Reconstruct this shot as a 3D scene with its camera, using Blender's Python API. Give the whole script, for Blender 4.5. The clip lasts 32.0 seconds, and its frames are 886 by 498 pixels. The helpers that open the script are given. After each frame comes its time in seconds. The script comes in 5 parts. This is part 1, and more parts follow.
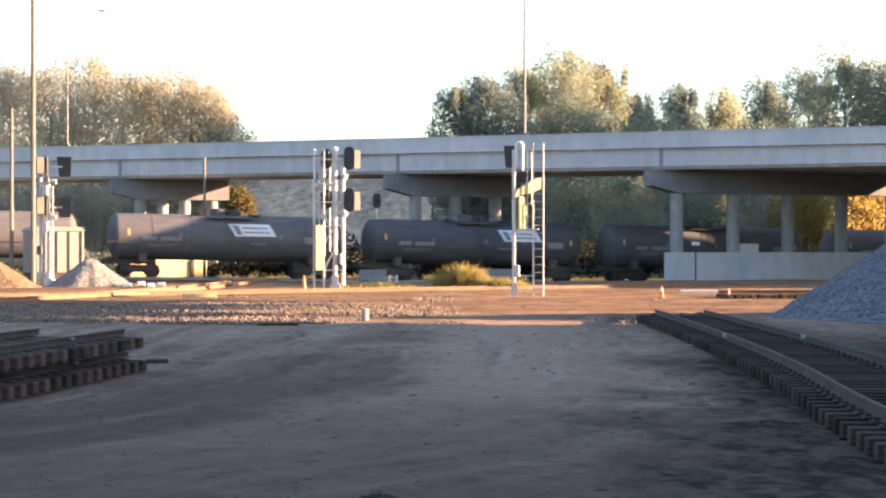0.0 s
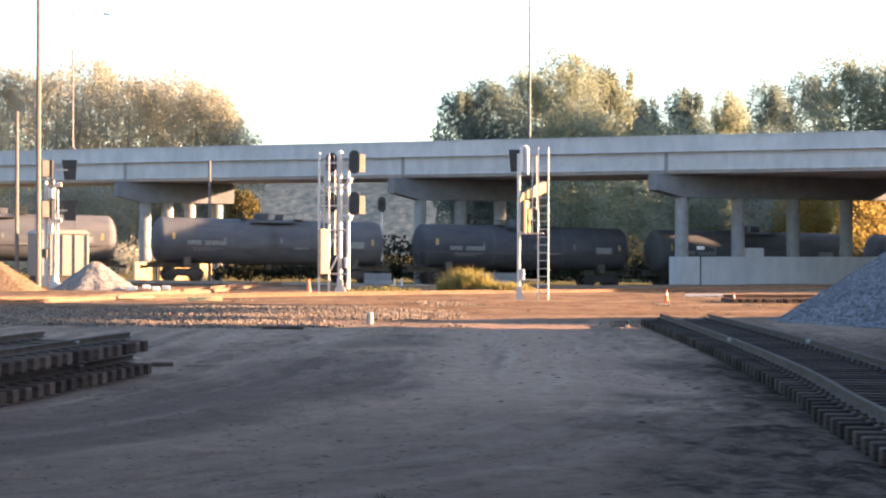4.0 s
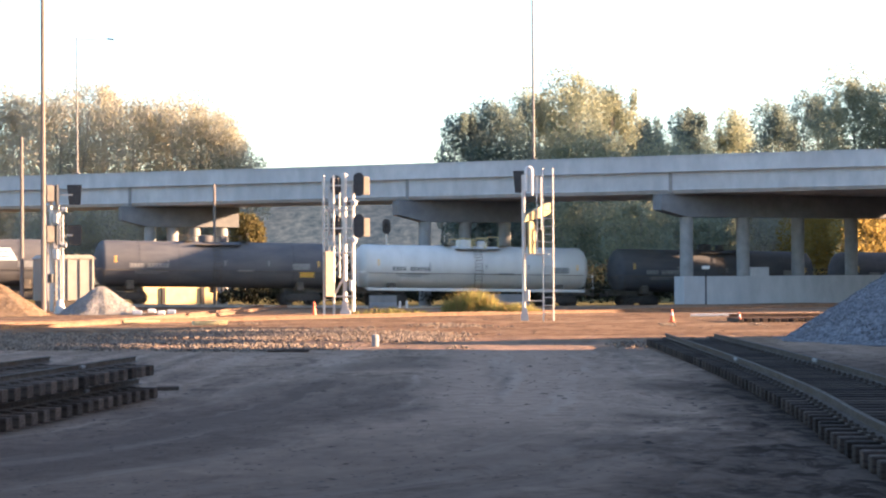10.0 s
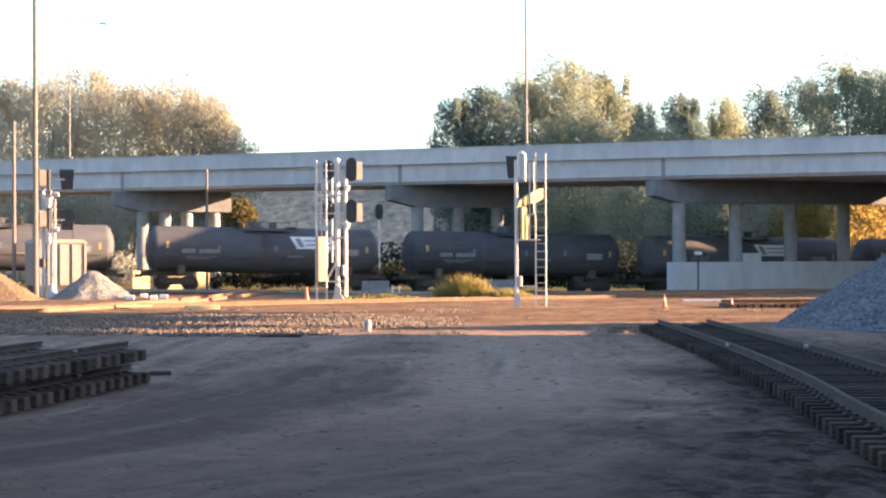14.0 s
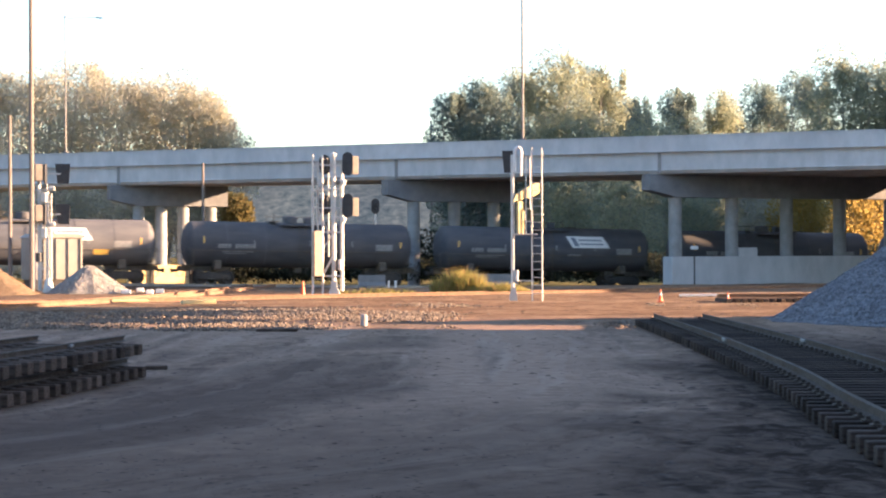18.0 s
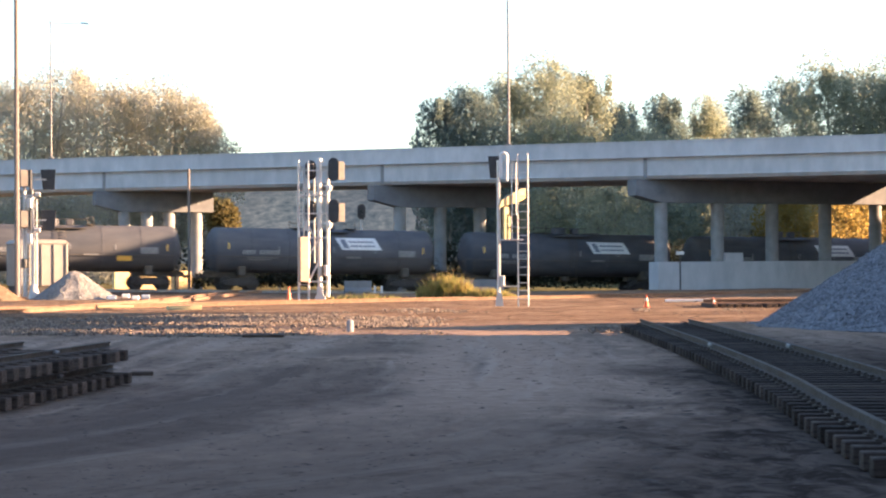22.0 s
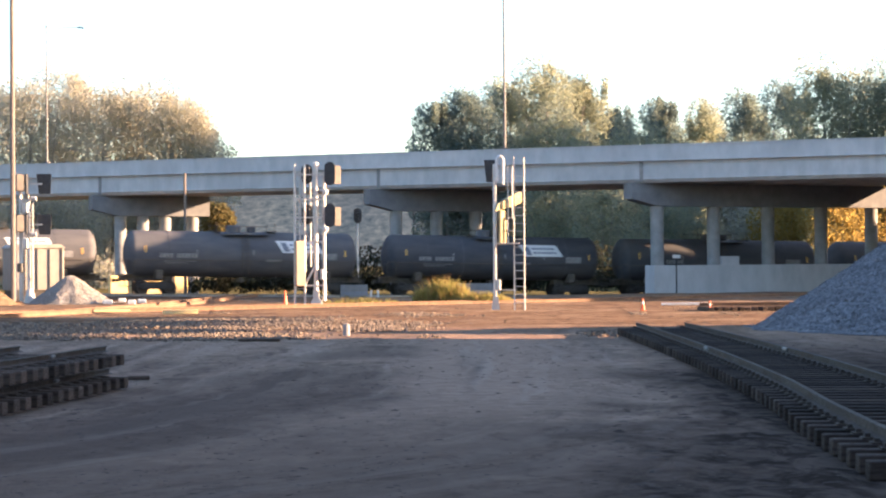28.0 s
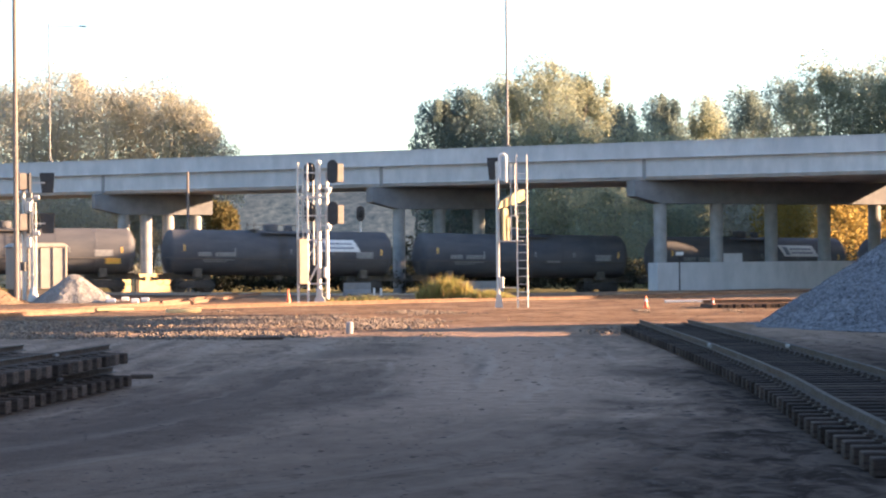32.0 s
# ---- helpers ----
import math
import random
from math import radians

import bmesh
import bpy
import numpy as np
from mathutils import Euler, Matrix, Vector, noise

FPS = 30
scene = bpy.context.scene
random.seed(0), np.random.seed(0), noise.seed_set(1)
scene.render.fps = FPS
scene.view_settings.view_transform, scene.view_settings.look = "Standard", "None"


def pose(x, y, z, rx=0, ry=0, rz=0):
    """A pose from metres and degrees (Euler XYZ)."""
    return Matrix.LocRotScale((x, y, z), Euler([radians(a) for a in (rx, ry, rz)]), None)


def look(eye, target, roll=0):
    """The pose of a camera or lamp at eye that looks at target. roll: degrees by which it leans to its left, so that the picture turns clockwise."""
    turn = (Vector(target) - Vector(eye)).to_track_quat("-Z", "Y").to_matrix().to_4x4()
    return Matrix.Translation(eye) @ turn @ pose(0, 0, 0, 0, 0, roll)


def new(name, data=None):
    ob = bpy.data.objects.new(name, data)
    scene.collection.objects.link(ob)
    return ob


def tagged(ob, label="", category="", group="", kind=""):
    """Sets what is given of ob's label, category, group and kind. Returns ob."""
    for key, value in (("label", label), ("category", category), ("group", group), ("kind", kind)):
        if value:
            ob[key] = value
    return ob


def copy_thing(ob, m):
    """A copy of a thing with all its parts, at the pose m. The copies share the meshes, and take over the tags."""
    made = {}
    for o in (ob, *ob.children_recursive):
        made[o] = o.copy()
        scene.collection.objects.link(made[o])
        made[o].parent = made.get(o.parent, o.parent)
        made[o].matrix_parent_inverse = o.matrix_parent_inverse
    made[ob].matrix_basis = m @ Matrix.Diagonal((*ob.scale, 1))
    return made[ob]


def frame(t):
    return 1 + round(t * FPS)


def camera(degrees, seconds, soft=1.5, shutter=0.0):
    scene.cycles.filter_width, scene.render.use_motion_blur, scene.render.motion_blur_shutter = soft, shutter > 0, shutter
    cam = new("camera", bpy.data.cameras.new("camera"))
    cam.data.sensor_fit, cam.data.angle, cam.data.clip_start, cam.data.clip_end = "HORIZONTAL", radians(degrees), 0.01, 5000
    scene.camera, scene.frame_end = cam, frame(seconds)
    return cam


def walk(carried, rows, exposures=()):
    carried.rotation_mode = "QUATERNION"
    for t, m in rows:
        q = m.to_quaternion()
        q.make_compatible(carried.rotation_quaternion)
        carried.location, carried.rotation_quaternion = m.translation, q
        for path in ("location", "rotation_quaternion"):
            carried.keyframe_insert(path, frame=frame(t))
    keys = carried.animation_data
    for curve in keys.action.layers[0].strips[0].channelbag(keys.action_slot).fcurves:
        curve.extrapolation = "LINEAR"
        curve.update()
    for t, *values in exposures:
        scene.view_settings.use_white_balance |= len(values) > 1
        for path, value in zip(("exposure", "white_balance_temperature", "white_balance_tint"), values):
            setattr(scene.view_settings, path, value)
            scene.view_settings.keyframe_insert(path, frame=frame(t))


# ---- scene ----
LENS = 27.53
EYE = 2.0
FOCAL, LEVEL = 3200.0, 443.0     # bearings below: scale, and level line
cam = camera(LENS, 32.0, soft=2.15, shutter=0.4)
walk(cam, [
    (0.0, pose(0, 0, EYE, 90.008, -0.001, 0.000)),
    (0.5, pose(0, 0, EYE, 90.063, -0.012, 0.031)),
    (1.0, pose(0, 0, EYE, 90.035, 0.007, -0.003)),
    (1.5, pose(0, 0, EYE, 90.033, 0.018, 0.050)),
    (2.0, pose(0, 0, EYE, 90.061, -0.029, 0.062)),
    (2.5, pose(0, 0, EYE, 90.094, -0.088, 0.169)),
    (3.0, pose(0, 0, EYE, 90.116, -0.125, 0.126)),
    (3.5, pose(0, 0, EYE, 90.131, -0.108, 0.159)),
    (5.5, pose(0, 0, EYE, 90.021, 0.104, -0.086)),
    (5.8, pose(0, 0, EYE, 89.657, 0.054, -0.676)),
    (6.0, pose(0, 0, EYE, 89.628, 0.046, -1.087)),
    (6.5, pose(0, 0, EYE, 89.777, 0.163, -1.352)),
    (7.0, pose(0, 0, EYE, 90.302, 0.494, -1.491)),
    (7.5, pose(0, 0, EYE, 89.981, 0.241, -0.373)),
    (8.0, pose(0, 0, EYE, 90.300, 0.345, 0.211)),
    (8.5, pose(0, 0, EYE, 90.442, 0.362, 0.181)),
    (9.0, pose(0, 0, EYE, 90.587, 0.465, 0.274)),
    (9.5, pose(0, 0, EYE, 90.762, 0.366, 0.327)),
    (10.0, pose(0, 0, EYE, 90.817, 0.367, 0.315)),
    (10.5, pose(0, 0, EYE, 90.835, 0.292, 0.262)),
    (11.0, pose(0, 0, EYE, 90.625, 0.309, 0.210)),
    (11.5, pose(0, 0, EYE, 91.403, 0.336, 0.358)),
    (12.0, pose(0, 0, EYE, 90.755, 0.212, 0.073)),
    (12.5, pose(0, 0, EYE, 90.544, 0.077, -0.108)),
    (13.0, pose(0, 0, EYE, 90.081, 0.169, -0.010)),
    (13.5, pose(0, 0, EYE, 89.930, 0.147, 0.025)),
    (14.0, pose(0, 0, EYE, 90.351, 0.264, 0.080)),
    (14.5, pose(0, 0, EYE, 90.658, 0.264, 0.138)),
    (16.5, pose(0, 0, EYE, 90.523, 0.189, -0.489)),
    (17.0, pose(0, 0, EYE, 90.380, 0.263, -0.358)),
    (17.5, pose(0, 0, EYE, 90.259, 0.246, -0.142)),
    (18.0, pose(0, 0, EYE, 90.175, 0.253, -0.039)),
    (18.5, pose(0, 0, EYE, 90.243, 0.320, -0.034)),
    (19.0, pose(0, 0, EYE, 90.273, 0.275, -0.200)),
    (19.5, pose(0, 0, EYE, 90.343, 0.272, -0.225)),
    (20.0, pose(0, 0, EYE, 90.428, 0.260, -0.309)),
    (20.5, pose(0, 0, EYE, 90.322, 0.313, -0.477)),
    (21.0, pose(0, 0, EYE, 90.369, 0.243, -0.584)),
    (21.5, pose(0, 0, EYE, 90.360, 0.246, -0.542)),
    (22.0, pose(0, 0, EYE, 90.347, 0.313, -0.480)),
    (22.5, pose(0, 0, EYE, 90.464, 0.232, -0.415)),
    (23.0, pose(0, 0, EYE, 90.349, 0.351, -0.446)),
    (23.5, pose(0, 0, EYE, 90.321, 0.328, -0.567)),
    (24.0, pose(0, 0, EYE, 90.289, 0.379, -0.638)),
    (24.5, pose(0, 0, EYE, 90.246, 0.388, -0.674)),
    (25.0, pose(0, 0, EYE, 90.194, 0.422, -0.701)),
    (25.5, pose(0, 0, EYE, 90.286, 0.325, -0.611)),
    (27.5, pose(0, 0, EYE, 90.559, 0.401, -0.604)),
    (28.0, pose(0, 0, EYE, 90.468, 0.398, -0.599)),
    (28.5, pose(0, 0, EYE, 90.415, 0.448, -0.558)),
    (29.0, pose(0, 0, EYE, 90.566, 0.501, -0.557)),
    (29.5, pose(0, 0, EYE, 90.595, 0.437, -0.553)),
    (30.0, pose(0, 0, EYE, 90.640, 0.451, -0.582)),
    (30.5, pose(0, 0, EYE, 90.661, 0.463, -0.555)),
    (31.0, pose(0, 0, EYE, 90.636, 0.515, -0.565)),
    (31.5, pose(0, 0, EYE, 90.544, 0.410, -0.556)),
    (32.0, pose(0, 0, EYE, 90.399, 0.540, -0.502)),
], exposures=[(0.0, 3.3, 6300, 19), (9.1, 3.35, 6300, 19), (9.9, 3.2, 6050, 18), (32.0, 3.17, 6050, 18)])
# ---------------------------------------------------------------- world and sun
SUN_EL, SUN_AZ = 9.5, -1.6          # degrees up; degrees from +X towards the viewer
world = bpy.data.worlds.new("sky")
world.use_nodes = True
scene.world = world
wn = world.node_tree.nodes
sky = wn.new("ShaderNodeTexSky")
sky.sky_type, sky.sun_disc = "NISHITA", False
sky.sun_elevation, sky.sun_rotation = radians(SUN_EL), radians(90 + SUN_AZ)
sky.air_density, sky.dust_density, sky.ozone_density = 1.0, 1.0, 1.7
wn["Background"].inputs["Strength"].default_value = 0.064
world.node_tree.links.new(sky.outputs[0], wn["Background"].inputs["Color"])
sun = new("sun", bpy.data.lights.new("sun", "SUN"))
sun.data.energy, sun.data.angle, sun.data.color = 4.5, radians(0.6), (1.0, 0.64, 0.345)
sa, se = radians(SUN_AZ), radians(SUN_EL)
sun.matrix_world = look((90 * math.cos(sa) * math.cos(se), -90 * math.sin(sa) * math.cos(se), 90 * math.sin(se)), (0, 0, 0))

# ---------------------------------------------------------------- materials
def mat(name, c1, c2=None, scale=6.0, rough=0.8, metal=0.0, bump=0.0, bscale=None, detail=6.0, c3=None, big=0.35, spec=0.5, vary=0.0, coords="Object", stretch=None):
    """Two-scale noise between colours, with bump and an optional spread from piece to piece."""
    m = bpy.data.materials.new(name)
    m.use_nodes = True
    nt = m.node_tree
    bs = nt.nodes["Principled BSDF"]
    bs.inputs["Roughness"].default_value, bs.inputs["Metallic"].default_value = rough, metal
    bs.inputs["Specular IOR Level"].default_value = spec
    c2 = c2 or c1
    tc = nt.nodes.new("ShaderNodeTexCoord")
    vec = tc.outputs[coords]
    if stretch:
        mp = nt.nodes.new("ShaderNodeMapping")
        mp.inputs["Scale"].default_value = stretch
        nt.links.new(vec, mp.inputs[0])
        vec = mp.outputs[0]

    def nz(sc, det):
        n = nt.nodes.new("ShaderNodeTexNoise")
        n.inputs["Scale"].default_value, n.inputs["Detail"].default_value, n.inputs["Roughness"].default_value = sc, det, 0.62
        nt.links.new(vec, n.inputs["Vector"])
        return n.outputs[0]

    fine, coarse = nz(scale, detail), nz(scale * 0.13, 3.0)
    rp = nt.nodes.new("ShaderNodeValToRGB")
    rp.color_ramp.elements[0].position, rp.color_ramp.elements[1].position = 0.33, 0.67
    rp.color_ramp.elements[0].color, rp.color_ramp.elements[1].color = (*c1, 1), (*c2, 1)
    nt.links.new(fine, rp.inputs[0])
    mx = nt.nodes.new("ShaderNodeMix")
    mx.data_type = "RGBA"
    c3 = c3 or tuple(0.6 * a for a in c1)
    mx.inputs[7].default_value = (*c3, 1)
    nt.links.new(rp.outputs[0], mx.inputs[6])
    r2 = nt.nodes.new("ShaderNodeMapRange")
    r2.inputs[1].default_value, r2.inputs[2].default_value, r2.inputs[4].default_value = 0.42, 0.72, big
    nt.links.new(coarse, r2.inputs[0])
    nt.links.new(r2.outputs[0], mx.inputs[0])
    col = mx.outputs[2]
    if vary:
        oi = nt.nodes.new("ShaderNodeObjectInfo")
        hs = nt.nodes.new("ShaderNodeHueSaturation")
        mr = nt.nodes.new("ShaderNodeMapRange")
        mr.inputs[3].default_value, mr.inputs[4].default_value = 1 - vary, 1 + vary
        nt.links.new(oi.outputs["Random"], mr.inputs[0])
        nt.links.new(mr.outputs[0], hs.inputs["Value"])
        nt.links.new(col, hs.inputs["Color"])
        col = hs.outputs[0]
    nt.links.new(col, bs.inputs["Base Color"])
    if bump:
        b = nt.nodes.new("ShaderNodeBump")
        b.inputs["Strength"].default_value, b.inputs["Distance"].default_value = min(1.0, bump), 0.05
        nt.links.new(nz(bscale or scale * 2.2, 8.0), b.inputs["Height"])
        nt.links.new(b.outputs[0], bs.inputs["Normal"])
    return m


def dirt_mat():
    """Yard dirt: dusty base, dark oily patches, curved wheel tracks, grain; dry grass beyond the main line."""
    m = bpy.data.materials.new("yard_dirt")
    m.use_nodes = True
    nt = m.node_tree
    bs = nt.nodes["Principled BSDF"]
    bs.inputs["Roughness"].default_value, bs.inputs["Specular IOR Level"].default_value = 1.0, 0.0
    tc = nt.nodes.new("ShaderNodeTexCoord")

    def nz(sc, det, rot=0.0, st=(1, 1, 1), dist=0.0):
        mp = nt.nodes.new("ShaderNodeMapping")
        mp.inputs["Rotation"].default_value[2] = radians(rot)
        mp.inputs["Scale"].default_value = st
        n = nt.nodes.new("ShaderNodeTexNoise")
        n.inputs["Scale"].default_value, n.inputs["Detail"].default_value, n.inputs["Roughness"].default_value = sc, det, 0.65
        n.inputs["Distortion"].default_value = dist
        nt.links.new(tc.outputs["Object"], mp.inputs[0])
        nt.links.new(mp.outputs[0], n.inputs["Vector"])
        return n.outputs[0]

    def rng(v, a, b, lo=0.0, hi=1.0):
        r = nt.nodes.new("ShaderNodeMapRange")
        for i, q in zip((1, 2, 3, 4), (a, b, lo, hi)):
            r.inputs[i].default_value = q
        nt.links.new(v, r.inputs[0])
        return r.outputs[0]

    def mix(fac, a, b):
        x = nt.nodes.new("ShaderNodeMix")
        x.data_type = "RGBA"
        nt.links.new(fac, x.inputs[0])
        for i, c in ((6, a), (7, b)):
            if isinstance(c, tuple):
                x.inputs[i].default_value = (*c, 1)
            else:
                nt.links.new(c, x.inputs[i])
        return x.outputs[2]

    def math2(op, a, b):
        n = nt.nodes.new("ShaderNodeMath")
        n.operation = op
        for i, q in enumerate((a, b)):
            if isinstance(q, (int, float)):
                n.inputs[i].default_value = q
            else:
                nt.links.new(q, n.inputs[i])
        return n.outputs[0]

    sp = nt.nodes.new("ShaderNodeSeparateXYZ")
    nt.links.new(tc.outputs["Object"], sp.inputs[0])
    X, Y = sp.outputs[0], sp.outputs[1]
    # wheel tracks: lines that swing in from the side and run on towards the tracks
    bend = math2("MULTIPLY", math2("POWER", 2.71828, math2("MULTIPLY", Y, -1 / 6.3)), 73.0)
    u = math2("ADD", math2("ADD", X, bend), math2("MULTIPLY", nz(0.3, 3), 1.1))
    cb = nt.nodes.new("ShaderNodeCombineXYZ")
    nt.links.new(u, cb.inputs[0])
    nt.links.new(math2("MULTIPLY", Y, 0.035), cb.inputs[1])

    def tracks(sc, det, lo, hi, amt):
        n = nt.nodes.new("ShaderNodeTexNoise")
        n.inputs["Scale"].default_value, n.inputs["Detail"].default_value, n.inputs["Roughness"].default_value = sc, det, 0.6
        nt.links.new(cb.outputs[0], n.inputs["Vector"])
        return math2("MULTIPLY", rng(n.outputs[0], lo, hi), rng(nz(0.22, 4), 0.36, 0.58, 0.15, amt))

    col = mix(rng(nz(2.6, 10), 0.36, 0.66), (0.213, 0.148, 0.112), (0.374, 0.271, 0.203))
    col = mix(rng(nz(0.13, 5, 10, (1, 0.75, 1), 0.6), 0.48, 0.6, 0, 0.8), col, (0.170, 0.125, 0.098))
    col = mix(tracks(0.85, 4, 0.5, 0.64, 0.5), col, (0.445, 0.320, 0.244))
    col = mix(tracks(1.5, 5, 0.55, 0.63, 0.7), col, (0.129, 0.095, 0.075))
    col = mix(rng(nz(0.7, 8, -20, (1, 0.5, 1), 1.0), 0.57, 0.66, 0, 0.75), col, (0.118, 0.088, 0.070))
    col = mix(rng(nz(2.4, 9, 12, (1, 0.45, 1), 0.8), 0.57, 0.65, 0, 0.75), col, (0.110, 0.080, 0.063))
    col = mix(rng(nz(7.5, 8), 0.58, 0.68, 0, 0.65), col, (0.104, 0.075, 0.060))
    col = mix(rng(nz(13, 6), 0.62, 0.7, 0, 0.55), col, (0.559, 0.418, 0.315))
    # a swept pale drive bending through the yard, with a dark oily stretch on its inner side
    sway = math2("ADD", u, math2("MULTIPLY", math2("SUBTRACT", nz(0.35, 6, 0, (1, 0.6, 1), 0.4), 0.5), 2.6))
    pale = math2("MULTIPLY", rng(sway, 0.1, 1.1), rng(sway, 4.8, 2.8))
    pale = math2("MULTIPLY", pale, rng(Y, 16, 30, 0.35, 0.8))
    col = mix(pale, col, mix(rng(nz(3.2, 9), 0.36, 0.66), (0.302, 0.209, 0.156), (0.435, 0.303, 0.225)))
    oily = math2("MULTIPLY", math2("MULTIPLY", rng(sway, -3.6, -1.8), rng(sway, 1.2, 0.1)), rng(Y, 36, 28, 0.0, 0.66))
    col = mix(oily, col, (0.111, 0.082, 0.067))
    inner = math2("MULTIPLY", rng(X, -2.0, -4.5), rng(Y, 48, 36, 0.0, 0.22))
    col = mix(inner, col, (0.138, 0.099, 0.079))
    col = mix(tracks(1.15, 4, 0.53, 0.62, 0.6), col, (0.40, 0.30, 0.235))
    col = mix(tracks(0.6, 5, 0.55, 0.64, 0.6), col, (0.13, 0.1, 0.083))
    # darker dirt close to the stand, with a ragged edge
    near_dark = math2("ADD", Y, math2("MULTIPLY", math2("SUBTRACT", nz(0.5, 7, 0, (0.6, 1, 1), 0.6), 0.5), 14.0))
    col = mix(rng(near_dark, 17, 28, 0.62, 0.0), col, (0.106, 0.078, 0.063))
    # dark cinders round the turnout panel
    dark = mix(rng(nz(2.4, 11, 5, (1, 0.6, 1), 0.9), 0.42, 0.6), (0.036, 0.029, 0.025), (0.111, 0.086, 0.071))
    edge = math2("ADD", math2("SUBTRACT", X, math2("MULTIPLY", Y, 0.15)), math2("MULTIPLY", math2("SUBTRACT", nz(0.45, 8, 0, (1, 0.6, 1), 0.5), 0.5), 7.0))
    col = mix(math2("MULTIPLY", rng(edge, -1.7, 0.4), rng(Y, 34, 50, 0.96, 0.0)), col, dark)
    brown = mix(rng(nz(1.6, 10), 0.36, 0.64), (0.111, 0.066, 0.040), (0.249, 0.158, 0.099))
    brown = mix(rng(nz(0.5, 7, 8, (0.35, 1.2, 1), 0.8), 0.5, 0.62, 0, 0.85), brown, (0.34, 0.235, 0.15))
    brown = mix(rng(nz(0.9, 8, -6, (0.3, 1.3, 1), 0.6), 0.53, 0.62, 0, 0.85), brown, (0.066, 0.04, 0.025))
    brown = mix(rng(nz(2.2, 8, 4, (0.25, 1.4, 1), 0.5), 0.55, 0.63, 0, 0.8), brown, (0.06, 0.038, 0.025))
    brown = mix(rng(nz(3.4, 7, -3, (0.3, 1.2, 1), 0.4), 0.6, 0.68, 0, 0.7), brown, (0.38, 0.28, 0.19))
    col = mix(rng(Y, 46, 60, 0, 0.88), col, brown)
    grass = mix(rng(nz(0.6, 8), 0.35, 0.65), (0.074, 0.074, 0.033), (0.159, 0.123, 0.056))
    col = mix(rng(Y, 132, 140), col, grass)
    nt.links.new(col, bs.inputs["Base Color"])
    b = nt.nodes.new("ShaderNodeBump")
    b.inputs["Strength"].default_value, b.inputs["Distance"].default_value = 1.0, 0.09
    nt.links.new(nz(5.5, 12), b.inputs["Height"])
    nt.links.new(b.outputs[0], bs.inputs["Normal"])
    return m


def leaf_mat(name, c1, c2, c3):
    """Leaves: colour differs from clump to clump, light shines a little through."""
    m = bpy.data.materials.new(name)
    m.use_nodes = True
    nt = m.node_tree
    bs = nt.nodes["Principled BSDF"]
    bs.inputs["Roughness"].default_value, bs.inputs["Specular IOR Level"].default_value = 0.7, 0.2
    g = nt.nodes.new("ShaderNodeNewGeometry")
    rp = nt.nodes.new("ShaderNodeValToRGB")
    rp.color_ramp.elements[0].color, rp.color_ramp.elements[1].color = (*c1, 1), (*c3, 1)
    e = rp.color_ramp.elements.new(0.55)
    e.color = (*c2, 1)
    nt.links.new(g.outputs["Random Per Island"], rp.inputs[0])
    nt.links.new(rp.outputs[0], bs.inputs["Base Color"])
    tr = nt.nodes.new("ShaderNodeBsdfTranslucent")
    nt.links.new(rp.outputs[0], tr.inputs[0])
    ms = nt.nodes.new("ShaderNodeMixShader")
    ms.inputs[0].default_value = 0.63
    out = nt.nodes["Material Output"]
    nt.links.new(bs.outputs[0], ms.inputs[1])
    nt.links.new(tr.outputs[0], ms.inputs[2])
    nt.links.new(ms.outputs[0], out.inputs[0])
    return m


def glow(name, c, e):
    m = bpy.data.materials.new(name)
    m.use_nodes = True
    bs = m.node_tree.nodes["Principled BSDF"]
    bs.inputs["Base Color"].default_value = (*c, 1)
    bs.inputs["Emission Color"].default_value = (*c, 1)
    bs.inputs["Emission Strength"].default_value = e
    return m


M_DIRT = dirt_mat()
M_CONC = mat("bridge_concrete", (0.41, 0.415, 0.425), (0.53, 0.53, 0.535), 1.3, 0.9, bump=0.15, bscale=14, c3=(0.32, 0.325, 0.34), big=0.5, spec=0.25, stretch=(1, 1, 0.45))
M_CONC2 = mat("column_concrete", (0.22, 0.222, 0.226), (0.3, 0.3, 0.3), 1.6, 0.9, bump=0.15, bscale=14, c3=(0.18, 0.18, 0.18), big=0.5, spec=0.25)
# cap concrete: the shade under the deck is mixed into this darker colour
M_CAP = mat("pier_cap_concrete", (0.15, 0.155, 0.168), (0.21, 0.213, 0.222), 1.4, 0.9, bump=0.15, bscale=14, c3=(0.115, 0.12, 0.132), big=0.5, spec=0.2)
M_BARRIER = mat("stained_barrier_concrete", (0.135, 0.142, 0.15), (0.21, 0.215, 0.22), 1.4, 0.9, bump=0.15, bscale=14, c3=(0.1, 0.105, 0.112), big=0.6, spec=0.2)
M_PALEBAR = mat("scuffed_galvanised_bar", (0.15, 0.15, 0.145), (0.24, 0.235, 0.23), 9, 0.6, 0.2)
M_ASPH = mat("bridge_asphalt", (0.045, 0.045, 0.048), (0.07, 0.07, 0.07), 8, 0.95, bump=0.3)
M_RUST = mat("rusty_rail_steel", (0.12, 0.07, 0.044), (0.22, 0.14, 0.092), 9, 0.85, 0.0, bump=0.2, c3=(0.05, 0.028, 0.018), spec=0.25)
M_RAILTOP = mat("worn_rail_steel", (0.26, 0.25, 0.24), (0.38, 0.36, 0.34), 14, 0.38, 0.9, c3=(0.2, 0.14, 0.1))
M_PANRAIL = mat("weathered_panel_rail", (0.042, 0.033, 0.027), (0.095, 0.078, 0.066), 9, 0.8, 0.0, bump=0.3, bscale=25, c3=(0.05, 0.03, 0.02), big=0.7, spec=0.2)
